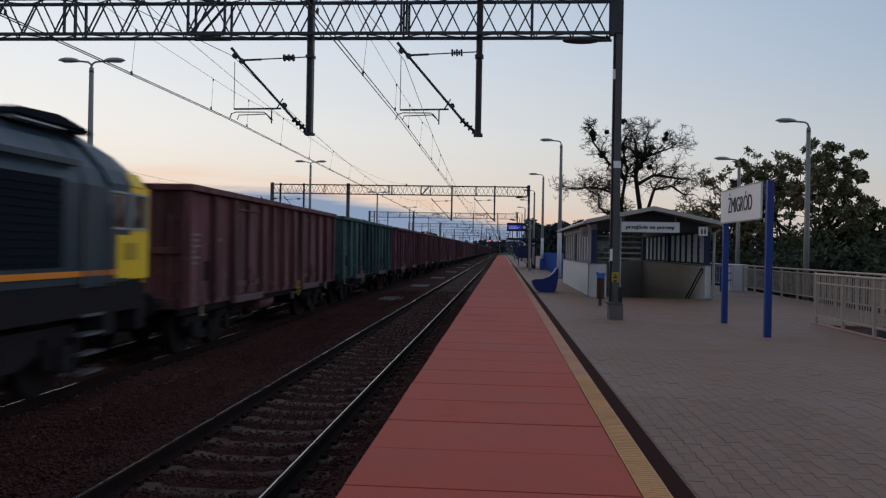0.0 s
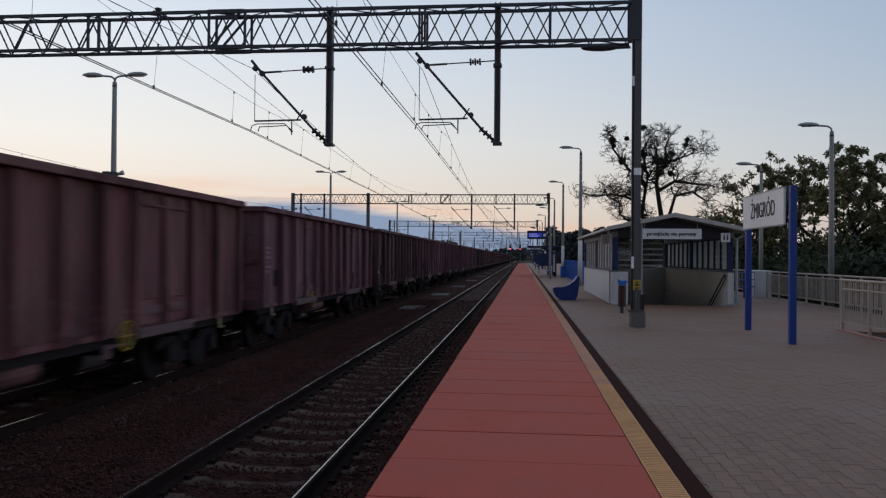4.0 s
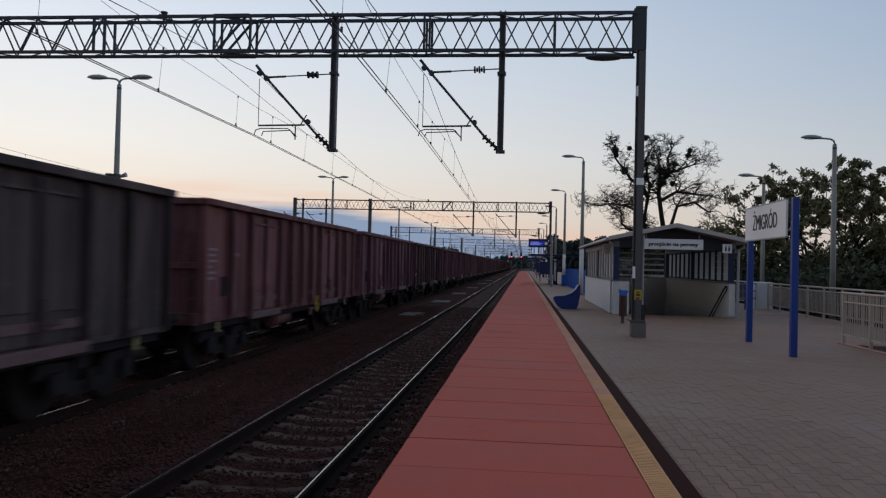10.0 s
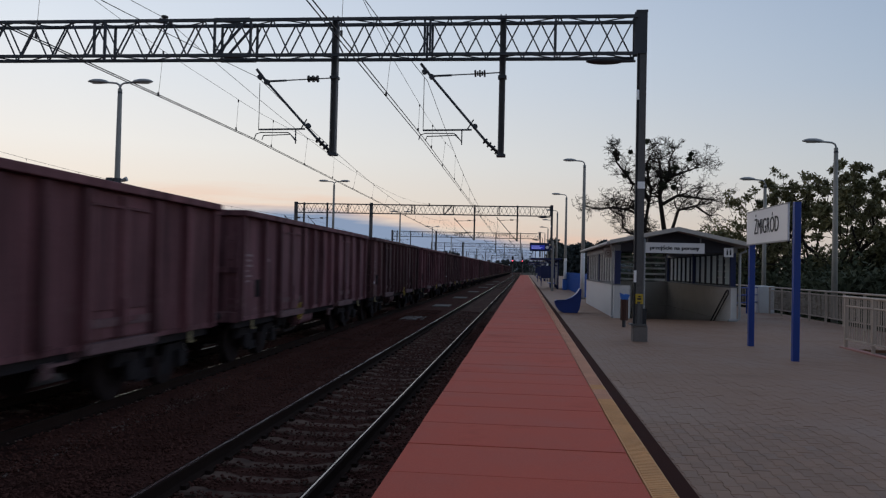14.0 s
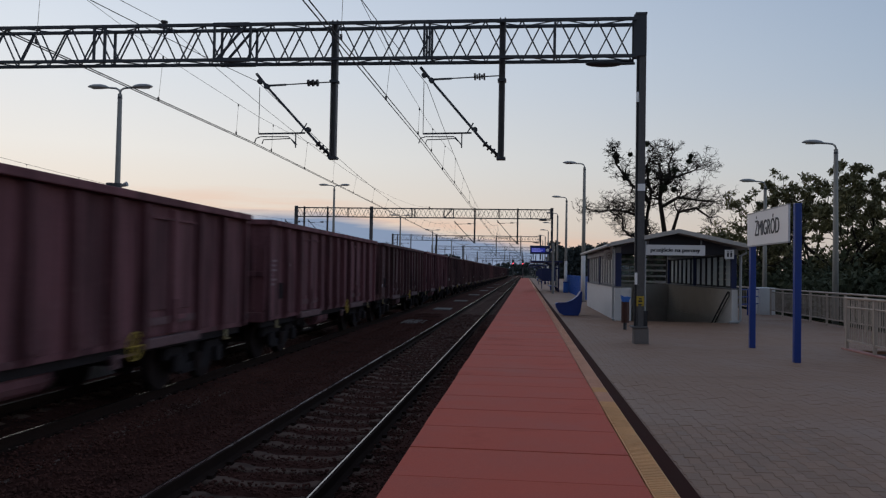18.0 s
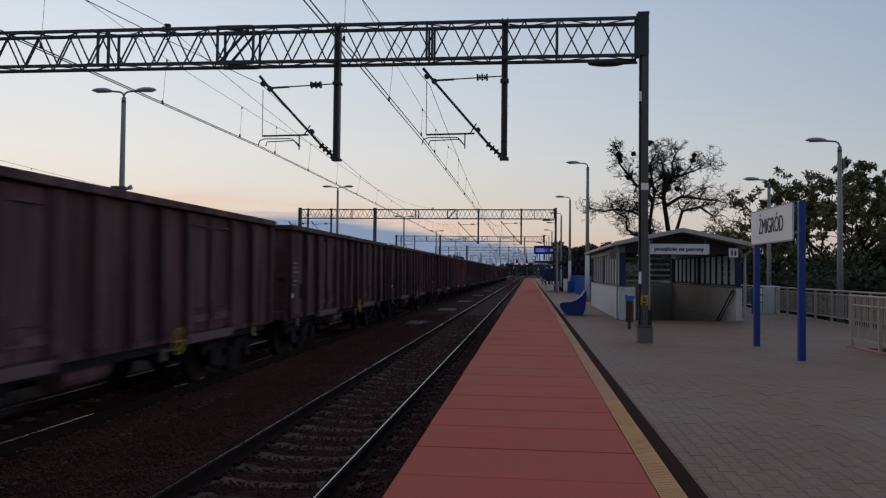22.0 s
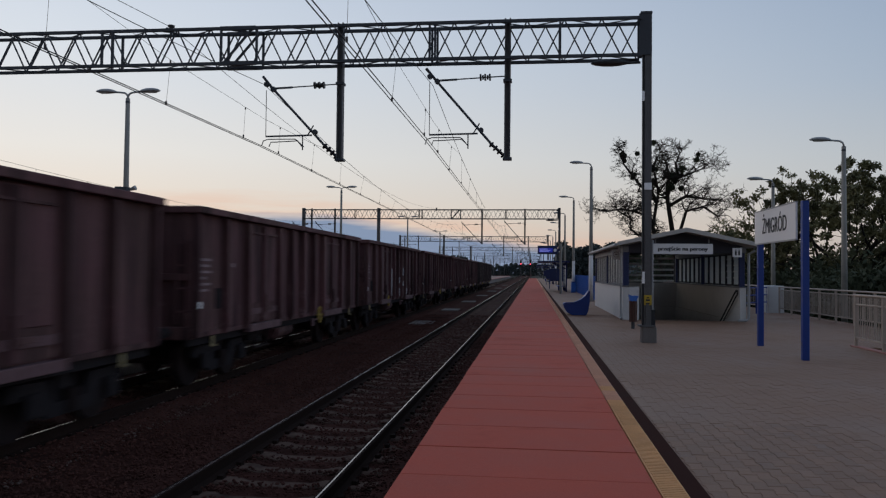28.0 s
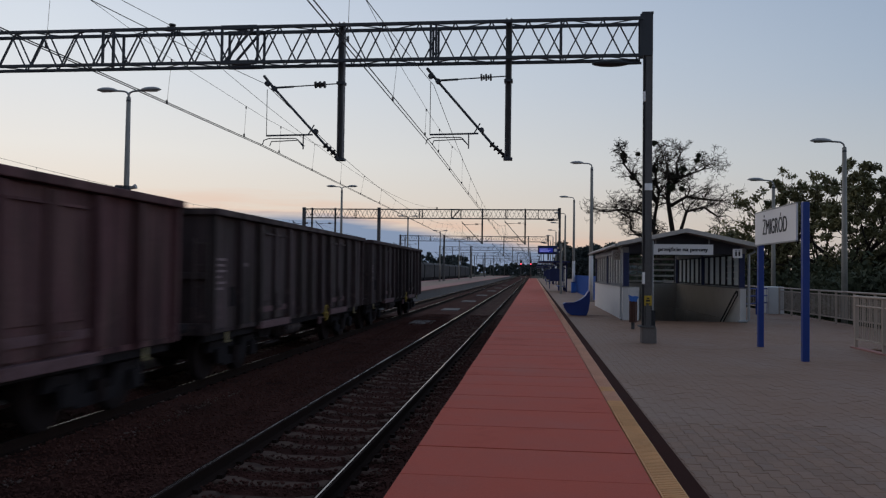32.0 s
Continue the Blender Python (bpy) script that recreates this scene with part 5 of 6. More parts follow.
    rod(wheel_bm, (0.69, 0, 0.46), (0.72, 0, 0.46), 0.48, 0.48, 20)
    rod(wheel_bm, (-0.85, 0, 0.46), (-0.72, 0, 0.46), 0.46, 0.44, 20)
    rod(wheel_bm, (-0.72, 0, 0.46), (-0.69, 0, 0.46), 0.48, 0.48, 20)
    rod(wheel_bm, (-1.0, 0, 0.46), (1.0, 0, 0.46), 0.08, 0.08, 10)
    bog = bmesh.new()
    for s in (-1, 1):
        prism(bog, [(-1.25, 0.55), (-1.15, 0.75), (-0.5, 0.72), (-0.35, 0.42), (0.35, 0.42), (0.5, 0.72), (1.15, 0.75), (1.25, 0.55), (0.75, 0.52), (0.55, 0.24), (-0.55, 0.24), (-0.75, 0.52)], "x", s * 1.02 - 0.06, s * 1.02 + 0.06)
    box(bog, -1.0, -0.2, 0.4, 1.0, 0.2, 0.8)
    b = part("bogie", bog, "under", t, "grimy cast bogie frame")
    w = part("wheelset", wheel_bm, "wheel", b, "worn steel wheelset")
    w.location.y = -0.9
    twin(w, 0, 1.8)
    for y in (-0.9, 0.9):
        for s in (-1, 1):
            part("axle_box", boxes((s * 1.09, y - 0.14, 0.32, s * 1.2, y + 0.14, 0.62), bev=0.03), "under", b)
    for s in (-1, 1):
        bm = rod(bmesh.new(), (s * 1.10, 0, 0.28), (s * 1.10, 0, 0.58), 0.10, n=10)
        part("spring", bm, "wheel", b)
    b.location.y = -4.5
    twin(b, 0, 9.0)
    for s in (-1, 1):
        for x in (-0.875, 0.875):
            bm = rods(((x, s * (HL + 0.10), 1.05), (x, s * (HL + 0.50), 1.05), 0.09))
            rod(bm, (x, s * (HL + 0.50), 1.05), (x, s * (HL + 0.66), 1.05), 0.06)
            rod(bm, (x, s * (HL + 0.66), 1.05), (x, s * (HL + 0.70), 1.05), 0.22, 0.20, 16)
            part("buffer", bm, "under", t)
        part("coupling", rods(((0, s * (HL + 0.1), 0.98), (0, s * (HL + 0.71), 0.93), 0.05)), "under", t)
        part("ladder", boxes((W - 0.28, s * (HL + 0.07), 1.2, W - 0.25, s * (HL + 0.10), 2.7), (W - 0.02, s * (HL + 0.07), 1.2, W + 0.01, s * (HL + 0.10), 2.7), *[(W - 0.25, s * (HL + 0.075), z, W - 0.02, s * (HL + 0.095), z + 0.03) for z in (1.4, 1.8, 2.2, 2.6)]), "chalk" if s > 0 else paint, t)
        # foot steps at the corners
        part("corner_step", boxes((W - 0.02, s * 5.42 - 0.05, 0.74, W + 0.05, s * 5.42 + 0.05, 0.77), (W - 0.02, s * 5.42 - 0.045, 0.77, W + 0.0, s * 5.42 + 0.045, 0.93)), "step_cream", t, "small dirty cream step")
    # brake handwheel on the platform side
    bm = bmesh.new()
    for k in range(18):
        a, c = 2 * math.pi * k / 18, 2 * math.pi * (k + 1) / 18
        rod(bm, (W + 0.07, 0.21 * math.cos(a), 0.21 * math.sin(a)), (W + 0.07, 0.21 * math.cos(c), 0.21 * math.sin(c)), 0.014, n=6)
    for k in range(3):
        a = math.pi * k / 3
        beam(bm, (W + 0.07, 0.2 * math.cos(a), 0.2 * math.sin(a)), (W + 0.07, -0.2 * math.cos(a), -0.2 * math.sin(a)), 0.018)
    rod(bm, (W - 0.1, 0, 0), (W + 0.09, 0, 0), 0.03)
    hw = part("brake_wheel", bm, "wheel_yellow", t, "yellow brake handwheel")
    hw.location = (0, -2.05, 0.95)
    part("brake_gear", boxes((-0.3, -1.6, 0.5, 0.3, 1.4, 0.85), (0.7, -2.9, 0.62, 1.05, -2.2, 0.9), (-1.05, 0.6, 0.6, -0.6, 1.5, 0.9)), "under", t)
    tank = rods(((0.98, -1.30, 0.72), (0.98, -0.15, 0.72), 0.20), ((0.98, -1.36, 0.72), (0.98, -0.09, 0.72), 0.15), n=14)
    part("air_tank", tank, paint, t, "round air tank")
    part("brake_lever", boxes((W - 0.04, 1.15, 0.66, W + 0.02, 1.30, 0.86), (W - 0.02, 1.30, 0.80, W + 0.01, 1.85, 0.84), (W - 0.02, 1.80, 0.80, W + 0.01, 1.85, 0.98)), "scuff", t, "worn brake changeover lever")
    part("sill_step", boxes((W - 0.02, -3.35, 0.50, W + 0.05, -2.45, 0.54), (W, -3.3, 0.54, W + 0.02, -3.26, 0.9), (W, -2.54, 0.54, W + 0.02, -2.5, 0.9)), "wheel", t)
    # stencilled panels, unreadable
    for k, (a, c) in enumerate(((0, 0.42), (0.05, 0.36), (0.0, 0.42), (0.0, 0.22), (0.1, 0.40), (0.0, 0.30))):
        part("stencil", boxes((W, -6.05 + a * 0.9, 2.30 - 0.11 * k, W + 0.004, -6.05 + c * 1.2, 2.345 - 0.11 * k)), "chalk", t)
    part("stencil", boxes((W, -4.70, 2.2, W + 0.004, -4.42, 2.27)), "chalk", t, "faded white stencilled marking")
    if paint == "dark":
        part("label_plate", boxes((W + 0.10, -6.28, 1.46, W + 0.106, -6.22, 1.58), (W, -6.14, 1.46, W + 0.006, -5.96, 1.57)), "slat", t, "small white label plate")
    part("placard", boxes((W, -5.35, 1.42, W + 0.02, -5.08, 1.80)), "under", t, "dark label holder")
    if extra:
        extra(t, W)
    return t


def spray(t, W):
    """Large silver spray strokes, unreadable, over panels and ribs."""
    ribs = (-1.88, -0.95, 0.0, 0.95, 1.88)
    strokes = [(-2.3, -1.75, 1.15, 2.25), (-1.75, -1.15, 1.95, 2.30), (-1.75, -1.2, 1.10, 1.45), (-1.35, -1.02, 1.45, 1.95), (-0.85, -0.5, 1.1, 2.35), (-0.5, 0.2, 1.08, 1.42), (-0.5, 0.1, 1.65, 1.9),
               (0.35, 0.75, 1.15, 2.3), (0.75, 1.2, 1.95, 2.3), (0.75, 1.2, 1.5, 1.7), (1.35, 1.7, 1.1, 2.2), (1.7, 2.4, 1.1, 1.4), (2.05, 2.4, 1.4, 2.1)]
    for a, b, z0, z1 in strokes:
        rows = [(W, a, z0, W + 0.004, b, z1)]
        for y in ribs:
            lo, hi = max(a, y - 0.068), min(b, y + 0.068)
            if hi > lo:
                rows.append((W + 0.12, lo, z0, W + 0.159, hi, z1))
        part("graffiti_stroke", boxes(*rows), "graffiti", t, "silver spray-painted stroke")


def wagon_paint(name, color, patch, dust=0.5, soot=0.55):
    """Old wagon paint: faded patches, rain-washed soot streaks, pale scuffs and rust low on the side."""
    m = bpy.data.materials.new(name)
    m.use_nodes = True
    n, l = m.node_tree.nodes, m.node_tree.links
    b = n["Principled BSDF"]
    b.inputs["Specular IOR Level"].default_value = 0.2
    tc = n.new("ShaderNodeTexCoord")
    info = n.new("ShaderNodeObjectInfo")
    cmb = n.new("ShaderNodeCombineXYZ")
    off = n.new("ShaderNodeMath")
    off.operation = "MULTIPLY"
    off.inputs[1].default_value = 41.0
    l.new(info.outputs["Random"], off.inputs[0])
    for i in range(3):
        l.new(off.outputs[0], cmb.inputs[i])

    def noise(scale, detail, stretch, rough=0.55):
        mp = n.new("ShaderNodeMapping")
        mp.inputs["Scale"].default_value = stretch
        l.new(tc.outputs["Object"], mp.inputs[0])
        l.new(cmb.outputs[0], mp.inputs["Location"])
        t = n.new("ShaderNodeTexNoise")
        t.inputs["Scale"].default_value, t.inputs["Detail"].default_value, t.inputs["Roughness"].default_value = scale, detail, rough
        l.new(mp.outputs[0], t.inputs["Vector"])
        return t.outputs[0]

    def span(src, lo, hi, a, c):
        r = n.new("ShaderNodeMapRange")
        for k, v in (("From Min", lo), ("From Max", hi), ("To Min", a), ("To Max", c)):
            r.inputs[k].default_value = v
        l.new(src, r.inputs["Value"])
        return r.outputs[0]

    def times(p, q):
        t = n.new("ShaderNodeMath")
        t.operation = "MULTIPLY"
        l.new(p, t.inputs[0])
        l.new(q, t.inputs[1])
        return t.outputs[0]

    def blend(f, p, q):
        x = n.new("ShaderNodeMix")
        x.data_type = "RGBA"
        l.new(f, x.inputs[0])
        if isinstance(p, tuple):
            x.inputs[6].default_value = (*p, 1)
        else:
            l.new(p, x.inputs[6])
        x.inputs[7].default_value = (*q, 1)
        return x.outputs[2]

    broad = noise(0.8, 4, (1, 1, 0.8))
    streak = noise(2.6, 5, (1, 1, 0.10), 0.65)
    grain = noise(34, 4, (1, 1, 0.6))
    scuff = noise(3.4, 6, (1, 1, 1.3), 0.7)
    sep = n.new("ShaderNodeSeparateXYZ")
    l.new(tc.outputs["Object"], sep.inputs[0])
    low = span(sep.outputs["Z"], 1.0, 2.1, 1.0, 0.12)
    col = blend(span(broad, 0.42, 0.62, 0.0, 0.75), color, patch)
    col = blend(times(span(scuff, 0.56, 0.68, 0.0, dust), low), col, (0.235, 0.150, 0.145))
    col = blend(times(span(scuff, 0.40, 0.33, 0.0, 0.6), low), col, (0.085, 0.036, 0.022))
    tone = times(span(streak, 0.36, 0.62, 1.0 - soot, 1.18), span(grain, 0.3, 0.7, 0.86, 1.14))
    tone = times(tone, span(info.outputs["Random"], 0.0, 1.0, 0.88, 1.12))
    sc = n.new("ShaderNodeVectorMath")
    sc.operation = "SCALE"
    l.new(col, sc.inputs[0])
    l.new(tone, sc.inputs["Scale"])
    l.new(sc.outputs[0], b.inputs["Base Color"])
    l.new(span(streak, 0.3, 0.7, 0.85, 0.62), b.inputs["Roughness"])
    bp = n.new("ShaderNodeBump")
    bp.inputs["Strength"].default_value, bp.inputs["Distance"].default_value = 0.12, 0.01
    l.new(scuff, bp.inputs["Height"])
    l.new(bp.outputs[0], b.inputs["Normal"])
    return m


PAINT = {
    "maroon": wagon_paint("oxide_maroon_paint", (0.138, 0.0545, 0.0625), (0.112, 0.047, 0.053), 0.38),
    "maroon_b": wagon_paint("dull_maroon_paint", (0.137, 0.0575, 0.067), (0.150, 0.073, 0.081), 0.6),
    "maroon_c": wagon_paint("rusty_red_paint", (0.142, 0.0525, 0.056), (0.122, 0.060, 0.053), 0.8),
    "green": wagon_paint("faded_teal_paint", (0.044, 0.092, 0.083), (0.052, 0.086, 0.080), 0.6),
    "dark": wagon_paint("sooty_maroon_paint", (0.098, 0.0435, 0.047), (0.086, 0.046, 0.042), 0.42, 0.65),
    "grey": wagon_paint("sooty_grey_paint", (0.060, 0.0400, 0.0410), (0.056, 0.0430, 0.0390), 0.5, 0.6),
}
for k, v in PAINT.items():
    M[k] = v

COUNT, PITCH = 41, 14.04


def tail(t):
    """Where the rear of the train's last box is at t seconds."""
    return 588.31 - 16.742 * t - 0.014975 * t * t + 0.00009616 * t ** 3


MODELS = {
    "maroon": wagon("freight_wagon", "maroon", "oxide maroon open goods wagon with upright ribs"),
    "maroon_b": wagon("freight_wagon", "maroon_b", "dull dusty maroon open goods wagon with upright ribs"),
    "maroon_c": wagon("freight_wagon", "maroon_c", "rusty red open goods wagon with upright ribs"),
    "green": wagon("freight_wagon", "green", "faded teal green open goods wagon with upright ribs"),
    "dark": wagon("freight_wagon", "dark", "soot-darkened maroon open goods wagon with upright ribs"),
    "grey": wagon("freight_wagon", "grey", "sooty grey open goods wagon with upright ribs"),
    "tagged": wagon("freight_wagon", "dark", "dusty dark maroon open goods wagon with silver graffiti", spray),
}
KIND = {1: "maroon_c", 2: "green", 3: "maroon", 4: "maroon", 5: "maroon_c", 7: "dark", 8: "maroon_b", 9: "maroon_b", 10: "maroon_b", 11: "maroon_b", 12: "grey", 13: "maroon_c", 14: "maroon_b", 15: "dark", 16: "maroon_b", 17: "maroon", 18: "maroon_b", 20: "maroon", 21: "dark", 22: "maroon", 23: "maroon", 24: "dark", 25: "maroon", 26: "dark", 27: "dark", 28: "dark", 29: "dark", 30: "dark", 31: "maroon_c", 32: "dark", 33: "dark", 34: "dark", 35: "dark", 36: "tagged", 37: "dark", 38: "dark", 39: "dark", 40: "grey", 41: "grey"}
TURNED = {1, 7, 11, 12, 13, 15, 20, 21, 22, 23, 25, 26, 31, 37}     # wagons with the handwheel towards the tail
r = random.Random(12)
train, used = [], set()
for k in range(1, COUNT + 1):
    kind = KIND.get(k) or ("maroon", "maroon_b", "dark", "maroon_b", "maroon_c")[r.randrange(5)]
    if kind in used:
        w = copy_thing(MODELS[kind], pose(0, 0, 0))
    else:
        w = MODELS[kind]
        used.add(kind)
    if k in TURNED:
        for c in w.children:
            if c.name.startswith("brake_wheel"):
                c.location.y = 1.65
    train.append((w, -(COUNT - k) * PITCH - 6.30))
# wagons standing in the siding beyond the island
parked = thing("parked_wagon", "dark covered wagon standing in the siding", "freight wagon", pose(-20.6, 118, RAIL_B), "wagons in the siding")
part("body", boxes((-1.4, -6.4, 1.0, 1.4, 6.4, 3.3), bev=0.03), "shed", parked)
part("roof", prism(bmesh.new(), [(-1.45, 3.3), (-0.9, 3.75), (0.9, 3.75), (1.45, 3.3)], "y", -6.45, 6.45), "shed", parked)
part("underframe", boxes((-1.2, -6.4, 0.6, 1.2, 6.4, 1.0)), "under", parked)
for y in (-4.6, 4.6):
    part("bogie", boxes((-1.1, y - 1.2, 0.05, 1.1, y + 1.2, 0.6)), "under", parked)
for i in range(1, 9):
    copy_thing(parked, pose(-20.6, 118 + i * 14.04, RAIL_B))


def locomotive():
    """Diesel locomotive; its rear face is at y = 0 and it lies towards -y."""
    t = thing("diesel_locomotive", "slate blue diesel locomotive with yellow cab and orange stripe", "locomotive")
    W = 1.33
    L = 20.2
    prof = [(-W, 1.55), (-W, 2.95), (-W + 0.10, 3.20), (-W + 0.42, 3.55), (-0.55, 3.78), (0.55, 3.78), (W - 0.42, 3.55), (W - 0.10, 3.20), (W, 2.95), (W, 1.55)]
    part("body", prism(bmesh.new(), prof, "y", -L + 2.2, -2.0), "loco_blue", t, "slate blue ribbed body")
    cab = [(-W - 0.02, 1.55), (-W - 0.02, 2.95), (-W + 0.10, 3.22), (-W + 0.42, 3.56), (-0.55, 3.78), (0.55, 3.78), (W - 0.42, 3.56), (W - 0.10, 3.22), (W + 0.02, 2.95), (W + 0.02, 1.55)]

    def sec(bm, y, k, dz):
        return [bm.verts.new((x * k, y, z if z < 2 else 1.35 + (z - 1.35) * dz)) for x, z in cab]

    def loft(rows):
        bm = bmesh.new()
        s = [sec(bm, *q) for q in rows]
        for a, b in zip(s, s[1:]):
            for i in range(len(a)):
                bm.faces.new((a[i], a[(i + 1) % len(a)], b[(i + 1) % len(a)], b[i]))
        bm.faces.new(s[0])
        bm.faces.new(s[-1])
        bmesh.ops.recalc_face_normals(bm, faces=bm.faces)
        return bm
    part("cab", loft([(-1.995, 1.0, 1.0), (-1.30, 1.0, 0.985)]), "loco_blue", t, "slate blue cab")
    bm = bmesh.new()
    rows = []
    for y, k, dz in ((-1.298, 1.0, 1.0), (-0.75, 1.0, 0.96), (-0.35, 1.0, 0.84), (-0.10, 0.99, 0.62), (0.0, 0.97, 0.36)):
        rows.append([bm.verts.new((x * k, y, 3.03 + (z - 3.0) * dz if z > 3.1 else 3.03)) for x, z in cab[1:-1]])
    for p, q in zip(rows, rows[1:]):
        for i in range(len(p)):
            bm.faces.new((p[i], p[(i + 1) % len(p)], q[(i + 1) % len(p)], q[i]))
    bm.faces.new(rows[0])
    bm.faces.new(rows[-1])
    bmesh.ops.recalc_face_normals(bm, faces=bm.faces)
    part("cab_roof", bm, "loco_blue", t, "rounded slate blue cab roof")
    for s in (-1, 1):
        xa, xb = s * (W - 0.03), s * (W + 0.02)
        part("cab_side", boxes((xa, -1.30, 1.55, xb, -0.62, 2.36), (xa, -1.30, 2.90, xb, -0.62, 3.028), (xa, -1.30, 2.36, xb, -1.24, 2.90), (xa, -0.74, 2.36, xb, -0.62, 2.90)), "loco_blue", t)
        part("cab_end_side", boxes((xa, -0.618, 1.58, xb, 0.0, 2.36), (xa, -0.618, 2.90, xb, 0.0, 3.028), (xa, -0.12, 2.36, xb, 0.0, 2.90)), "loco_yellow", t, "bright yellow cab corner")
        part("yellow_panel", boxes((s * (W + 0.021), -1.05, 1.60, s * (W + 0.028), -0.618, 2.26)), "loco_yellow", t)
    part("cab_end", boxes((-W + 0.03, -0.06, 1.50, W - 0.03, 0.0, 2.36), (-W + 0.03, -0.06, 2.90, W - 0.03, 0.0, 3.028), (-0.08, -0.06, 2.36, 0.08, 0.0, 2.90)), "loco_yellow", t, "bright yellow cab end")
    part("cab_floor", boxes((-W + 0.03, -1.30, 1.36, W - 0.03, -0.06, 1.46)), "under", t)
    part("front_cab", loft([(-L, 0.95, 0.8), (-L + 0.5, 1.0, 0.97), (-L + 2.195, 1.0, 1.0)]), "loco_yellow", t)
    for s in (-1, 1):
        part("stripe", boxes((s * (W + 0.022), -L + 0.6, 1.66, s * (W + 0.030), -1.02, 1.74)), "loco_orange", t, "thin orange stripe")
        part("lower_stripe", boxes((s * (W + 0.006), -L + 2.2, 1.56, s * (W + 0.012), -2.02, 1.63)), "loco_blue", t)
        for a, b in ((-0.60, -0.13), (-1.22, -0.76)):
            w = part("cab_window", boxes((s * (W - 0.008), a - 0.02, 2.36, s * (W + 0.004), b + 0.02, 2.90)), "clear", t, "cab window glass")
            part("window_frame", boxes((s * (W + 0.014), a - 0.04, 2.34, s * (W + 0.044), b + 0.04, 2.375), (s * (W + 0.014), a - 0.04, 2.885, s * (W + 0.044), b + 0.04, 2.92), (s * (W + 0.014), a - 0.04, 2.375, s * (W + 0.044), a - 0.003, 2.885), (s * (W + 0.014), b + 0.003, 2.375, s * (W + 0.044), b + 0.04, 2.885)), "lamp_grey", w)
        part("grille", boxes((s * (W + 0.028), -0.85, 1.88, s * (W + 0.036), -0.42, 2.14), *[(s * (W + 0.036), -0.84, 1.90 + 0.055 * k, s * (W + 0.044), -0.43, 1.92 + 0.055 * k) for k in range(4)]), "yellow", t, "dull yellow cab grille")
        part("cab_door", boxes((s * (W + 0.02), -1.95, 1.5, s * (W + 0.03), -1.36, 2.95), bev=0.01), "loco_blue", t)
        part("handrail", rods(((s * (W + 0.07), -1.30, 1.5), (s * (W + 0.07), -1.30, 2.7), 0.018), ((s * (W + 0.07), -2.05, 1.5), (s * (W + 0.07), -2.05, 2.7), 0.018)), "steel", t)
        for a in (-4.6, -7.9, -11.2, -14.5):
            g = part("side_grille", boxes((s * (W + 0.002), a, 1.80, s * (W + 0.02), a + 2.1, 2.98)), "loco_dark", t, "black louvred grille")
            part("louvre", boxes(*[(s * (W + 0.02), a + 0.05, 1.86 + 0.1 * k, s * (W + 0.035), a + 2.05, 1.89 + 0.1 * k) for k in range(11)]), "loco_dark", g)
        part("roof_rail", boxes((s * (W - 0.08), -L + 2.4, 3.18, s * (W + 0.02), -2.1, 3.26)), "loco_blue", t)
        part("underframe_beam", boxes((s * (W - 0.1), -L + 0.3, 1.10, s * W, -0.15, 1.545)), "under", t)
        for k in range(4):
            part("cab_step", boxes((s * (W - 0.15), -2.0, 0.28 + 0.27 * k, s * (W + 0.04), -1.45, 0.32 + 0.27 * k)), "steel", t, "worn steel cab step")
        part("sand_box", boxes((s * (W - 0.35), -1.35, 0.75, s * (W - 0.02), -0.95, 1.2), bev=0.04), "under", t)
    hood = part("roof_hood", prism(bmesh.new(), [(-2.72, 3.45), (-2.66, 3.755), (-1.02, 3.755), (-0.95, 3.46)], "x", -0.70, 0.70), "loco_dark", t, "dark roof exhaust hood")
    bm = prism(bmesh.new(), [(-2.90, 3.765), (-2.80, 3.90), (-1.75, 3.95), (-0.95, 3.83), (-0.90, 3.765)], "x", -0.88, 0.88)
    bmesh.ops.bevel(bm, geom=bm.edges[:], offset=0.04, segments=2, affect="EDGES")
    part("hood_cap", bm, "loco_dark", hood)
    part("hood_edge", boxes((0.70, -2.85, 3.735, 0.885, -1.75, 3.762)), "lamp_grey", hood, "pale hood rim")
    for s in (-1, 1):
        part("upper_corner", prism(bmesh.new(), [(s * (W + 0.022), 3.00), (s * (W + 0.034), 3.03), (s * (W - 0.085), 3.235), (s * (W - 0.10), 3.21)], "y", -0.60, -0.16), "loco_yellow", t)
    part("fuel_tank", boxes((-1.25, -12.0, 0.35, 1.25, -8.2, 1.2), bev=0.1), "under", t)
    for yc in (-4.0, -16.2):
        bm = bmesh.new()
        for s in (-1, 1):
            prism(bm, [(-2.3, 0.75), (-2.2, 0.98), (2.2, 0.98), (2.3, 0.75), (1.2, 0.62), (0.9, 0.5), (-0.9, 0.5), (-1.2, 0.62)], "x", s * 1.05 - 0.08, s * 1.05 + 0.08)
        box(bm, -1.0, -2.2, 0.5, 1.0, 2.2, 0.95)
        b = part("bogie", bm, "under", t)
        for y in (-1.8, 0.0, 1.8):
            wb = bmesh.new()
            for s in (-1, 1):
                rod(wb, (s * 0.70, 0, 0.53), (s * 0.84, 0, 0.53), 0.53, n=24)
            rod(wb, (-1.0, 0, 0.53), (1.0, 0, 0.53), 0.09, n=10)
            part("wheelset", wb, "wheel", b).location.y = y
            for s in (-1, 1):
                part("axle_box", boxes((s * 1.13, y - 0.18, 0.36, s * 1.27, y + 0.18, 0.72), bev=0.04), "under", b)
                for o in (-0.35, 0.35):
                    part("spring", rods(((s * 1.16, y + o, 0.45), (s * 1.16, y + o, 0.85), 0.09)), "wheel", b)
        b.location.y = yc
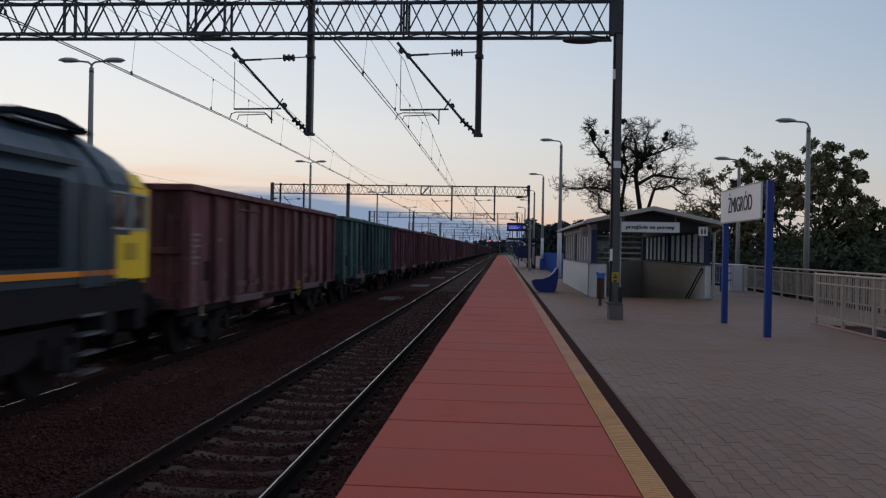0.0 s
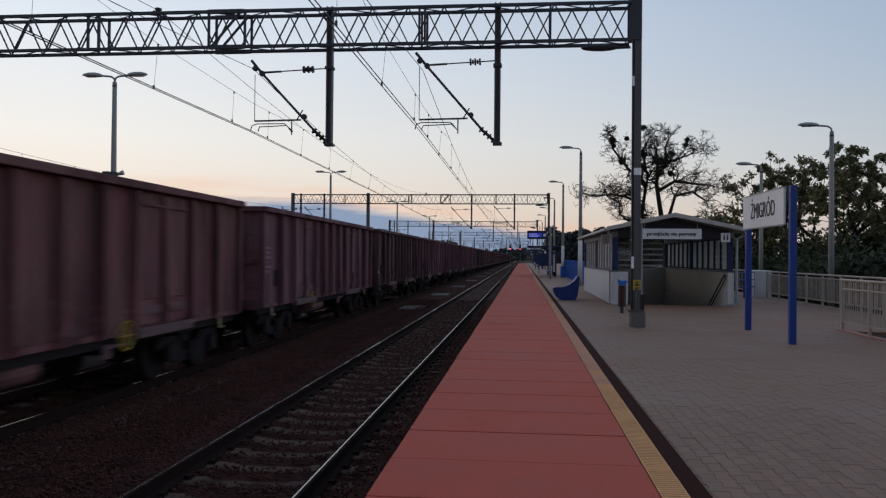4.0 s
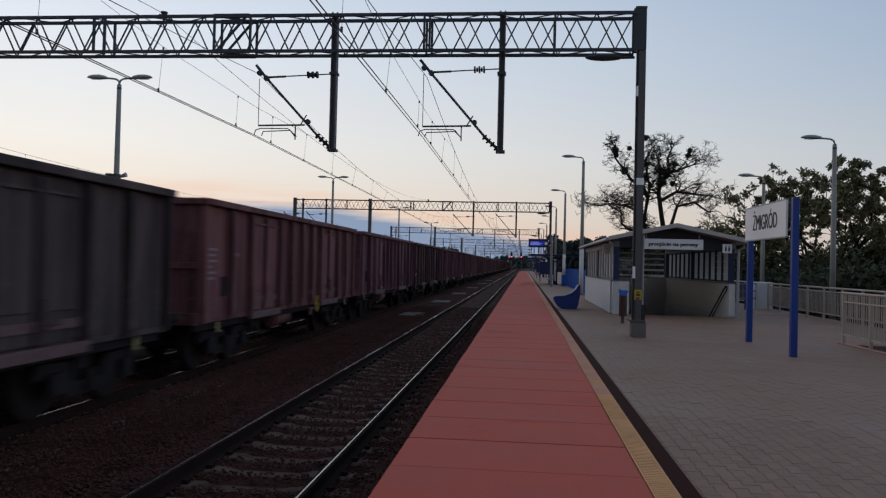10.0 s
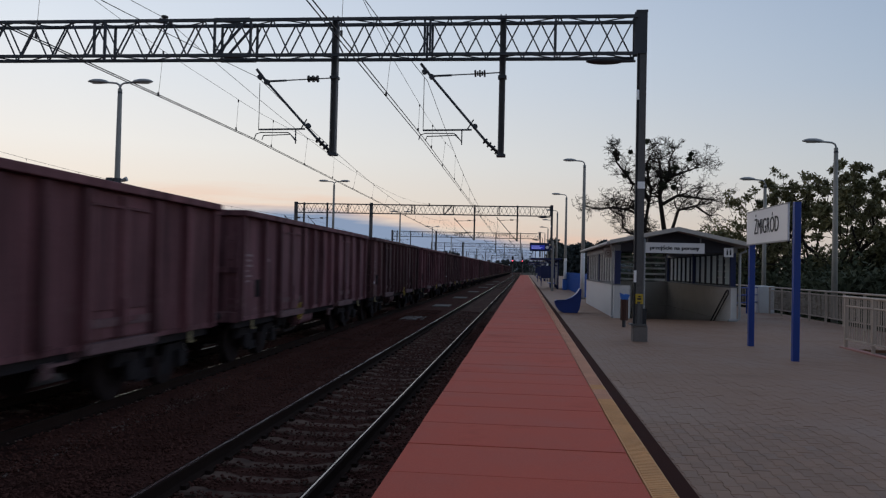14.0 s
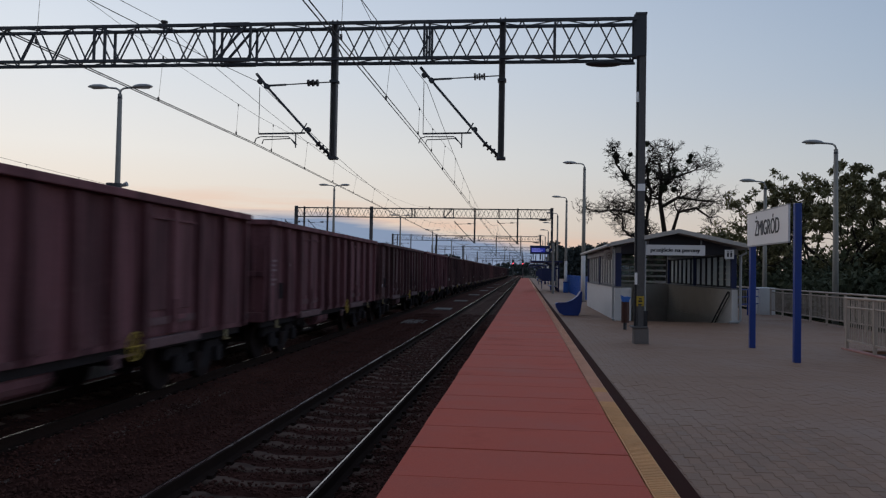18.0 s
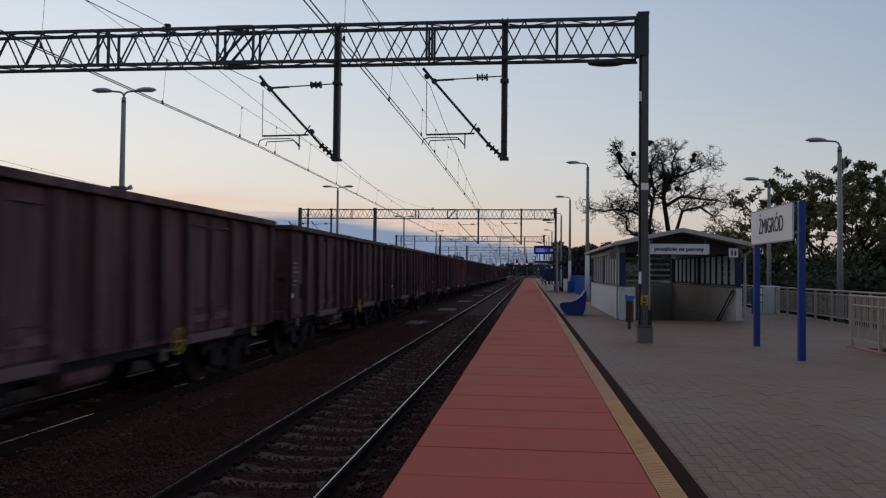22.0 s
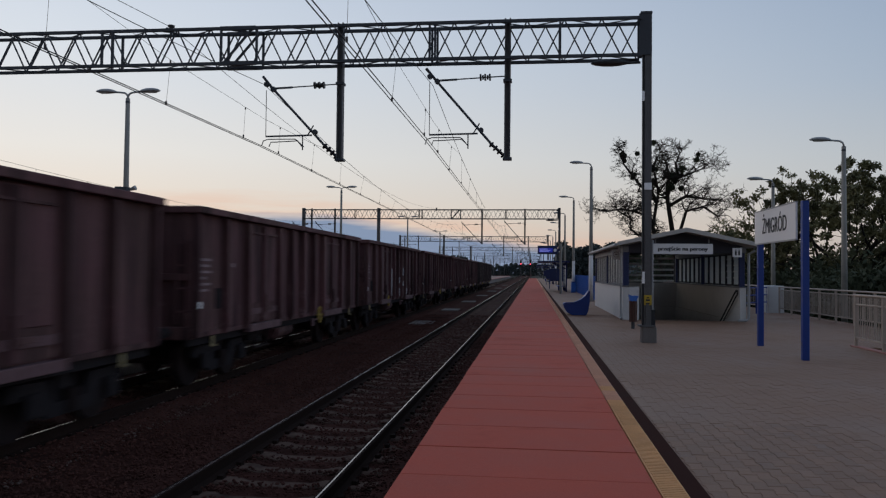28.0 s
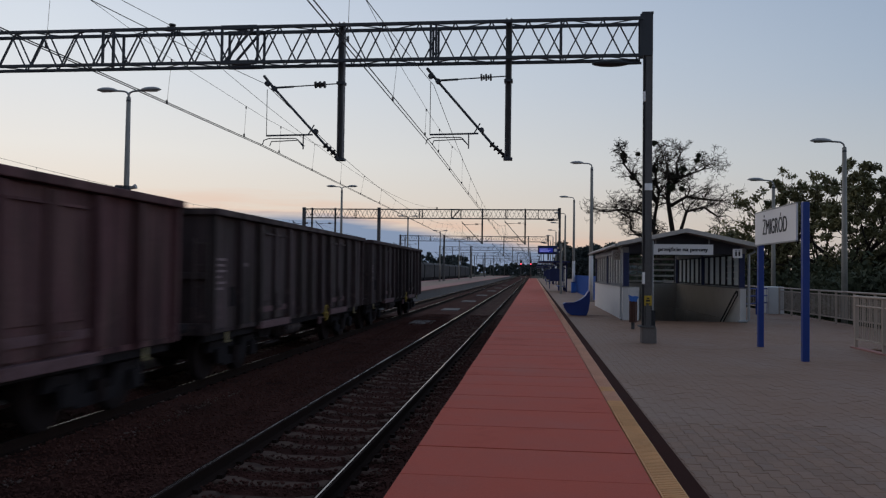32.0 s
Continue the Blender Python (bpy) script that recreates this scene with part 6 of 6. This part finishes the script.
    for x in (-0.875, 0.875):
        bm = rods(((x, -0.2, 1.05), (x, 0.45, 1.05), 0.09))
        rod(bm, (x, 0.45, 1.05), (x, 0.50, 1.05), 0.24, n=16)
        part("buffer", bm, "under", t)
    part("buffer_beam", boxes((-1.3, -0.25, 0.75, 1.3, 0.05, 1.34), bev=0.03), "under", t)
    return t


loco = locomotive()
# rear of the locomotive stands this far ahead of the last box's rear
LOCO_Y = -(COUNT - 1) * PITCH - 12.6 - 1.62

# ---- trees ----
def leaves(name, centres, n, spread_r, size, material, parent, seed, squash=0.8):
    """Many small leaf blades in clumps round the centres, in one mesh."""
    g = np.random.default_rng(seed)
    c = np.asarray(centres)[g.integers(0, len(centres), n)]
    d = g.normal(0, 1, (n, 3))
    d /= np.linalg.norm(d, axis=1)[:, None]
    p = c + d * (g.uniform(0, 1, n) ** 0.5)[:, None] * spread_r * np.array([1, 1, squash])
    a = g.normal(0, 1, (n, 3))
    a /= np.linalg.norm(a, axis=1)[:, None]
    b = np.cross(a, g.normal(0, 1, (n, 3)))
    b /= np.linalg.norm(b, axis=1)[:, None]
    s = size * g.uniform(0.6, 1.4, (n, 1))
    v = np.stack([p - a * s, p + b * s * 0.45, p + a * s, p - b * s * 0.45], 1)
    me = bpy.data.meshes.new(name)
    me.from_pydata(v.reshape(-1, 3).tolist(), [], (np.arange(n * 4).reshape(-1, 4)).tolist())
    me.materials.append(M[material])
    ob = new(name, me)
    ob.parent = parent
    return ob


def limbs(bm, base, direction, length, radius, depth, rnd, tips, spread=0.6, droop=0.0, minr=0.012, kids=(2, 3)):
    """A branching limb of bent tubes; the ends go to tips."""
    d = Vector(direction).normalized()
    pts, rad = [Vector(base)], [radius]
    seg = 4
    for i in range(seg):
        d = (d + Vector((rnd.uniform(-1, 1), rnd.uniform(-1, 1), rnd.uniform(-0.7, 0.7) - droop)) * 0.22).normalized()
        pts.append(pts[-1] + d * length / seg)
        rad.append(max(minr, radius * (1 - 0.45 * (i + 1) / seg)))
    tube(bm, pts, rad, 6 if radius > 0.05 else 4)
    if depth <= 0:
        tips.append(tuple(pts[-1]))
        return
    if depth <= 2:
        tips.append(tuple(pts[-1]))
    for k in range(rnd.randint(*kids)):
        j = rnd.randint(2, seg)
        side = Vector((rnd.uniform(-1, 1), rnd.uniform(-1, 1), rnd.uniform(-0.35, 0.75)))
        limbs(bm, pts[j], (d + side * spread * 1.6).normalized(), length * rnd.uniform(0.6, 0.82), rad[j] * rnd.uniform(0.55, 0.75), depth - 1, rnd, tips, spread, droop, minr, kids)


def leafy(x, y, h, seed, label, leaf="leaf", n=15000, wide=1.0, base=-1.05):
    t = thing("tree", label, "tree", pose(x, y, base))
    rnd = random.Random(seed)
    bm = bmesh.new()
    tips = []
    tube(bm, [(0, 0, 0), (0.05, 0, h * 0.12), (0.1, 0.05, h * 0.25)], [0.28, 0.22, 0.2], 8)
    for k in range(6):
        a = 2 * math.pi * k / 6 + rnd.uniform(-0.4, 0.4)
        limbs(bm, (0.08, 0.03, h * rnd.uniform(0.14, 0.25)), (math.cos(a) * 0.75 * wide, math.sin(a) * 0.75 * wide, rnd.uniform(0.5, 1.2)), h * 0.30, 0.13, 3, rnd, tips, 0.55)
    top = max(q[2] for q in tips)
    k = h / top * 0.97
    tips = [(q[0], q[1], q[2] * k) for q in tips]
    for v in bm.verts:
        v.co.z *= k
    part("trunk", bm, "bark", t, "dark branching trunk")
    leaves("crown", tips, n, 0.36, 0.13, leaf, t, seed)
    return t


leafy(17.6, 47.0, 8.9, 32, "tall leafy tree with a dark ragged crown", n=11000, wide=1.9)
leafy(16.1, 50.5, 9.4, 39, "leafy tree with a rounded uneven crown", n=5000, wide=1.0)
leafy(22.4, 48.0, 6.0, 31, "broad leafy tree with gaps in its crown", n=8000, wide=1.1)
leafy(14.9, 52.0, 6.6, 33, "small leafy tree with an uneven crown", n=3400, wide=0.7)
leafy(13.6, 60.0, 5.7, 34, "small leafy tree with an olive crown", "leaf_olive", n=2600, wide=0.7)
leafy(16.8, 66.0, 7.0, 35, "leafy tree behind the fence", n=3600)
leafy(32.0, 56.0, 5.5, 36, "leafy tree at the back of the wood", n=11000)


def gnarled(bm, base, direction, length, radius, depth, rnd, tips):
    """A crooked limb that keeps turning, with many short side twigs."""
    d = Vector(direction).normalized()
    pts, rad = [Vector(base)], [radius]
    seg = 5
    for i in range(seg):
        d = (d + Vector((rnd.uniform(-1, 1), rnd.uniform(-0.8, 0.8), rnd.uniform(-0.75, 0.8))) * 0.52).normalized()
        pts.append(pts[-1] + d * length / seg)
        rad.append(max(0.0135, radius * (1 - 0.5 * (i + 1) / seg)))
    tube(bm, pts, rad, 6 if radius > 0.06 else 4 if radius > 0.025 else 3)
    if depth <= 1:
        tips.append(tuple(pts[-1]))
    if depth <= 0:
        return
    for k in range(4):
        j = 1 + (k + rnd.randint(0, 1)) % seg if k < 2 else seg
        side = Vector((rnd.uniform(-1, 1), rnd.uniform(-1, 1), rnd.uniform(-0.45, 0.55)))
        gnarled(bm, pts[j], d * 0.55 + side, length * rnd.uniform(0.50, 0.72), rad[j] * rnd.uniform(0.5, 0.7), depth - 1, rnd, tips)


def bare_tree(x, y, seed):
    t = thing("bare_tree", "nearly leafless old tree carrying dark mistletoe balls", "tree", pose(x, y, -1.05))
    rnd = random.Random(seed)
    bm = bmesh.new()
    tips = []
    # stems and main limbs in the plane across the view, each leaning its own way in depth
    main = (
        (0.29, 0.0, ((0.2, 0.0), (0.5, 3.0), (0.42, 6.2), (-0.03, 9.2), (0.06, 11.0), (-0.1, 12.3))),
        (0.22, 0.3, ((0.1, 1.0), (-0.7, 4.0), (-1.2, 6.7), (-0.9, 8.7), (-0.66, 9.8), (-0.9, 11.5))),
        (0.20, -0.5, ((0.5, 3.6), (0.95, 6.2), (1.43, 8.1), (2.8, 8.45), (3.9, 7.6))),
        (0.16, 0.4, ((-1.1, 7.0), (-1.6, 7.7), (-2.8, 8.2), (-4.1, 8.4), (-5.2, 8.2))),
        (0.17, -0.4, ((-0.9, 8.9), (-1.5, 9.9), (-2.5, 10.4), (-3.1, 11.1), (-4.0, 12.2), (-4.0, 13.1))),
        (0.17, 0.5, ((0.0, 9.6), (0.3, 10.3), (1.03, 11.4), (0.9, 12.6), (1.3, 13.5))),
        (0.14, -0.6, ((-0.7, 4.4), (-1.5, 5.8), (-2.7, 6.0), (-3.4, 6.5), (-3.5, 7.4), (-4.6, 8.0))),
        (0.17, 0.3, ((0.1, 8.6), (1.6, 9.5), (3.2, 9.3), (4.7, 9.2))),
        (0.14, -0.3, ((-0.7, 9.9), (-1.1, 10.6), (-1.3, 12.2), (-0.8, 13.2))),
        (0.13, 0.2, ((0.6, 11.0), (1.4, 11.3), (2.4, 11.7), (3.2, 12.0))),
    )
    for r0, lean, line in main:
        n = len(line) - 1
        pts = [Vector((px, lean * k * 0.8, pz)) for k, (px, pz) in enumerate(line)]
        rad = [r0 * (1 - 0.62 * k / n) for k in range(n + 1)]
        tube(bm, pts, rad, 8)
        for k in range(1, n + 1):
            if pts[k].z < 6.5 and r0 > 0.15:
                continue
            d = (pts[k] - pts[k - 1]).normalized()
            for q in range(4 if k == n else 3):
                side = Vector((rnd.uniform(-1, 1), rnd.uniform(-1, 1), rnd.uniform(-0.4, 0.9)))
                gnarled(bm, pts[k], d * (0.9 if k == n else 0.3) + side, rnd.uniform(0.75, 1.1) if pts[k].z > 12 else rnd.uniform(1.0, 1.6), rad[k] * 0.55, 3, rnd, tips)
    part("trunk", bm, "bark", t, "dark crooked limbs and twigs")
    g = random.Random(seed + 1)
    for k, (px, pz, pr) in enumerate(((-3.9, 13.1, 0.36), (-3.8, 12.6, 0.2), (-2.7, 13.2, 0.2), (-1.2, 14.3, 0.26), (-3.1, 11.15, 0.34), (-1.2, 11.9, 0.42), (-1.2, 10.7, 0.42), (0.15, 10.2, 0.42), (0.4, 11.1, 0.46), (1.25, 11.9, 0.40), (2.35, 12.6, 0.24), (2.55, 13.1, 0.2), (1.2, 10.2, 0.26))):
        ob = leaves("mistletoe", [(px, g.uniform(-0.6, 0.6), pz)], 560, pr, 0.075, "far_wood", t, 90 + k, 1.0)
        ob["label"] = "dark round mistletoe clump"
    leaves("remaining_leaves", tips, 6000, 0.18, 0.040, "far_wood", t, 77, 0.5)
    return t


bare_tree(11.8, 71.0, 8)


def hedge(name, x0, x1, y0, y1, h, n, leaf, label, seed, size=0.16, base=-1.05, clump=0.9):
    g = np.random.default_rng(seed)
    k = 260
    c = np.stack([g.uniform(x0, x1, k), g.uniform(y0, y1, k), base + h * g.uniform(0.05, 1.0, k) ** 0.8 * g.uniform(0.6, 1.0, k)], 1)
    ob = leaves(name, c, n, clump, size, leaf, None, seed)
    tagged(ob, label, "shrubs", kind="stuff")
    return ob


# shade under the trees is put into the colour: darker leaves than the crowns
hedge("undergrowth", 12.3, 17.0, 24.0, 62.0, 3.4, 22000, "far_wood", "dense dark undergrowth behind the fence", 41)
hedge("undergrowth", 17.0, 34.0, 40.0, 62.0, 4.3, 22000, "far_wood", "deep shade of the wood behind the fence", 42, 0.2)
hedge("undergrowth", 16.3, 20.6, 45.5, 50.0, 4.9, 11000, "leaf", "leafy shrubs filling the space under the trees", 48, 0.12)
hedge("far_wood", 8.2, 26.0, 224.0, 256.0, 10.8, 46000, "far_haze", "distant dark wood beyond the platform", 43, 0.5, clump=2.0)
hedge("far_wood", 15.0, 34.0, 110.0, 150.0, 7.5, 14000, "far_wood", "dark wood behind the stair shelter", 49, 0.4)
# these treelines also carry the haze in their leaf colour
hedge("far_wood", -60.0, -24.0, 260.0, 330.0, 10.0, 6000, "far_haze", "distant trees beyond the sidings", 44, 0.8)
hedge("far_wood", 12.0, 70.0, 260.0, 420.0, 12.0, 8000, "far_haze", "far treeline along the railway", 45, 1.0)
hedge("far_wood", -30.0, 14.0, 520.0, 600.0, 9.0, 6000, "far_haze", "far treeline at the end of the tracks", 46, 1.0)
hedge("far_wood", -150.0, 90.0, 640.0, 700.0, 10.0, 9000, "far_haze", "low treeline on the horizon", 47, 1.7)
verge = part("grass_verge", boxes((FENCE_X + 0.6, -300, -1.2, 80, 500, -1.0)), "grass")
tagged(verge, "dark grass verge behind the fence", "grass", kind="structure")

# ---- pieces of the platform surface ----
r = random.Random(9)
slab = part("edge_slab", boxes((EDGE, -0.490, -0.061, STRIP - 0.016, 0.490, 0.0), bev=0.004), "red", plat)
slab.location.y = -19.4
for i in range(1, 235):
    twin(slab, r.uniform(-0.004, 0.004), i * 1.0, r.uniform(-0.002, 0.002), r.uniform(-0.08, 0.08))
part("joint_filler", boxes((EDGE + 0.13, Y0, -0.062, STRIP - 0.03, Y1, -0.010)), "dark_strip", plat, "dark joint filler")
bm = boxes((STRIP, -0.197, -0.062, TILE, 0.197, -0.005))
for k in range(8):
    y = -0.175 + 0.05 * k
    box(bm, STRIP + 0.012, y - 0.012, -0.005, TILE - 0.012, y + 0.012, 0.001)
tile = part("tactile_tile", bm, "yellow_tile", plat)
tile.location.y = -0.2
faded = tile.data.copy()
faded.materials.clear()
faded.materials.append(M["tile_pink"])
for i in range(1, 220):
    ob = twin(tile, 0, i * 0.4, r.uniform(-0.001, 0.001), r.uniform(-0.15, 0.15))
    if i * 0.4 > r.uniform(9.0, 15.0):        # pink tiles replace the yellow, starting at random between 9 and 15 m
        ob.data = faded
part("tactile_strip", boxes((STRIP, Y0, -0.062, TILE, -0.4, -0.004)), "yellow_tile", plat)
part("tactile_strip", boxes((STRIP, 87.8, -0.062, TILE, Y1, -0.004)), "tile_pink", plat)

PX, PY = 0.12, 0.215
# waisted interlocking block: wide ends lock into the waists of the next rows
EDGE_R = [(0.0655, 0.1057), (0.0655, 0.064), (0.0515, 0.044), (0.0515, -0.044), (0.0655, -0.064), (0.0655, -0.1057)]
BLOCK = EDGE_R + [(-x, y) for x, y in reversed(EDGE_R)]
bm = bmesh.new()
rings = [[bm.verts.new((x * k, y * k, z)) for x, y in BLOCK] for k, z in ((1.0, -0.05), (1.0, -0.004), (0.965, 0.0))]
for lo, hi in zip(rings, rings[1:]):
    for k in range(12):
        bm.faces.new((lo[k], hi[k], hi[(k + 1) % 12], lo[(k + 1) % 12]))
bm.faces.new(list(reversed(rings[-1])))
bmesh.ops.recalc_face_normals(bm, faces=bm.faces)
stone = part("paver", bm, "paver", plat)
verts, faces, n = [], [], 0
for i in range(int((FENCE_X + 0.4 - DARK) / PX)):
    x = DARK + 0.01 + (i + 0.5) * PX
    for j in range(int((PAVE[1] - PAVE[0]) / PY)):
        y = PAVE[0] + (j + (0.5 if i % 2 else 1.0)) * PY
        if HOLE[0] - 0.1 < x < HOLE[2] + 0.1 and y > HOLE[1] - 0.2 or (RAMP[0] - 0.08 < x < RAMP[2] + 0.08 and RAMP[1] < y < RAMP[3] + 0.05):
            continue
        dz, dx, dy = r.uniform(-0.003, 0.001), r.uniform(-0.001, 0.001), r.uniform(-0.002, 0.002)
        if x < DARK + 2.2 and 4.7 < y < 8.7 and n < 295:
            ob = stone.copy()
            scene.collection.objects.link(ob)
            ob.location = (x + dx, y + dy, dz)
            n += 1
            continue
        q = len(verts)
        verts += [(x + dx + u, y + dy + v, dz) for u, v in BLOCK]
        faces.append(tuple(range(q + 11, q - 1, -1)))
        if y < 12:
            verts += [(vx, vy, -0.03) for vx, vy, _ in verts[q:q + 12]]
            faces += [(q + k, q + (k + 1) % 12, q + 12 + (k + 1) % 12, q + 12 + k) for k in range(12)]
bpy.data.objects.remove(stone)
part("paving_edge", boxes((DARK - 0.002, Y0, -0.062, DARK + 0.026, Y1, -0.006)), "paver", plat)
paving = part("pavers", (verts, [], faces), "paver", plat)
tagged(paving, kind="stuff")


# ---- what moves ----
def motions():
    times = [0, 1, 2, 4, 6, 8, 10, 12, 14, 16, 18, 20, 22, 24, 26, 28, 30, 32]
    for w, off in train:
        walk(w, [(t, pose(TRACK_B, tail(t) + off, RAIL_B)) for t in times])
    walk(loco, [(t, pose(TRACK_B, tail(t) + LOCO_Y, RAIL_B)) for t in times])


motions()
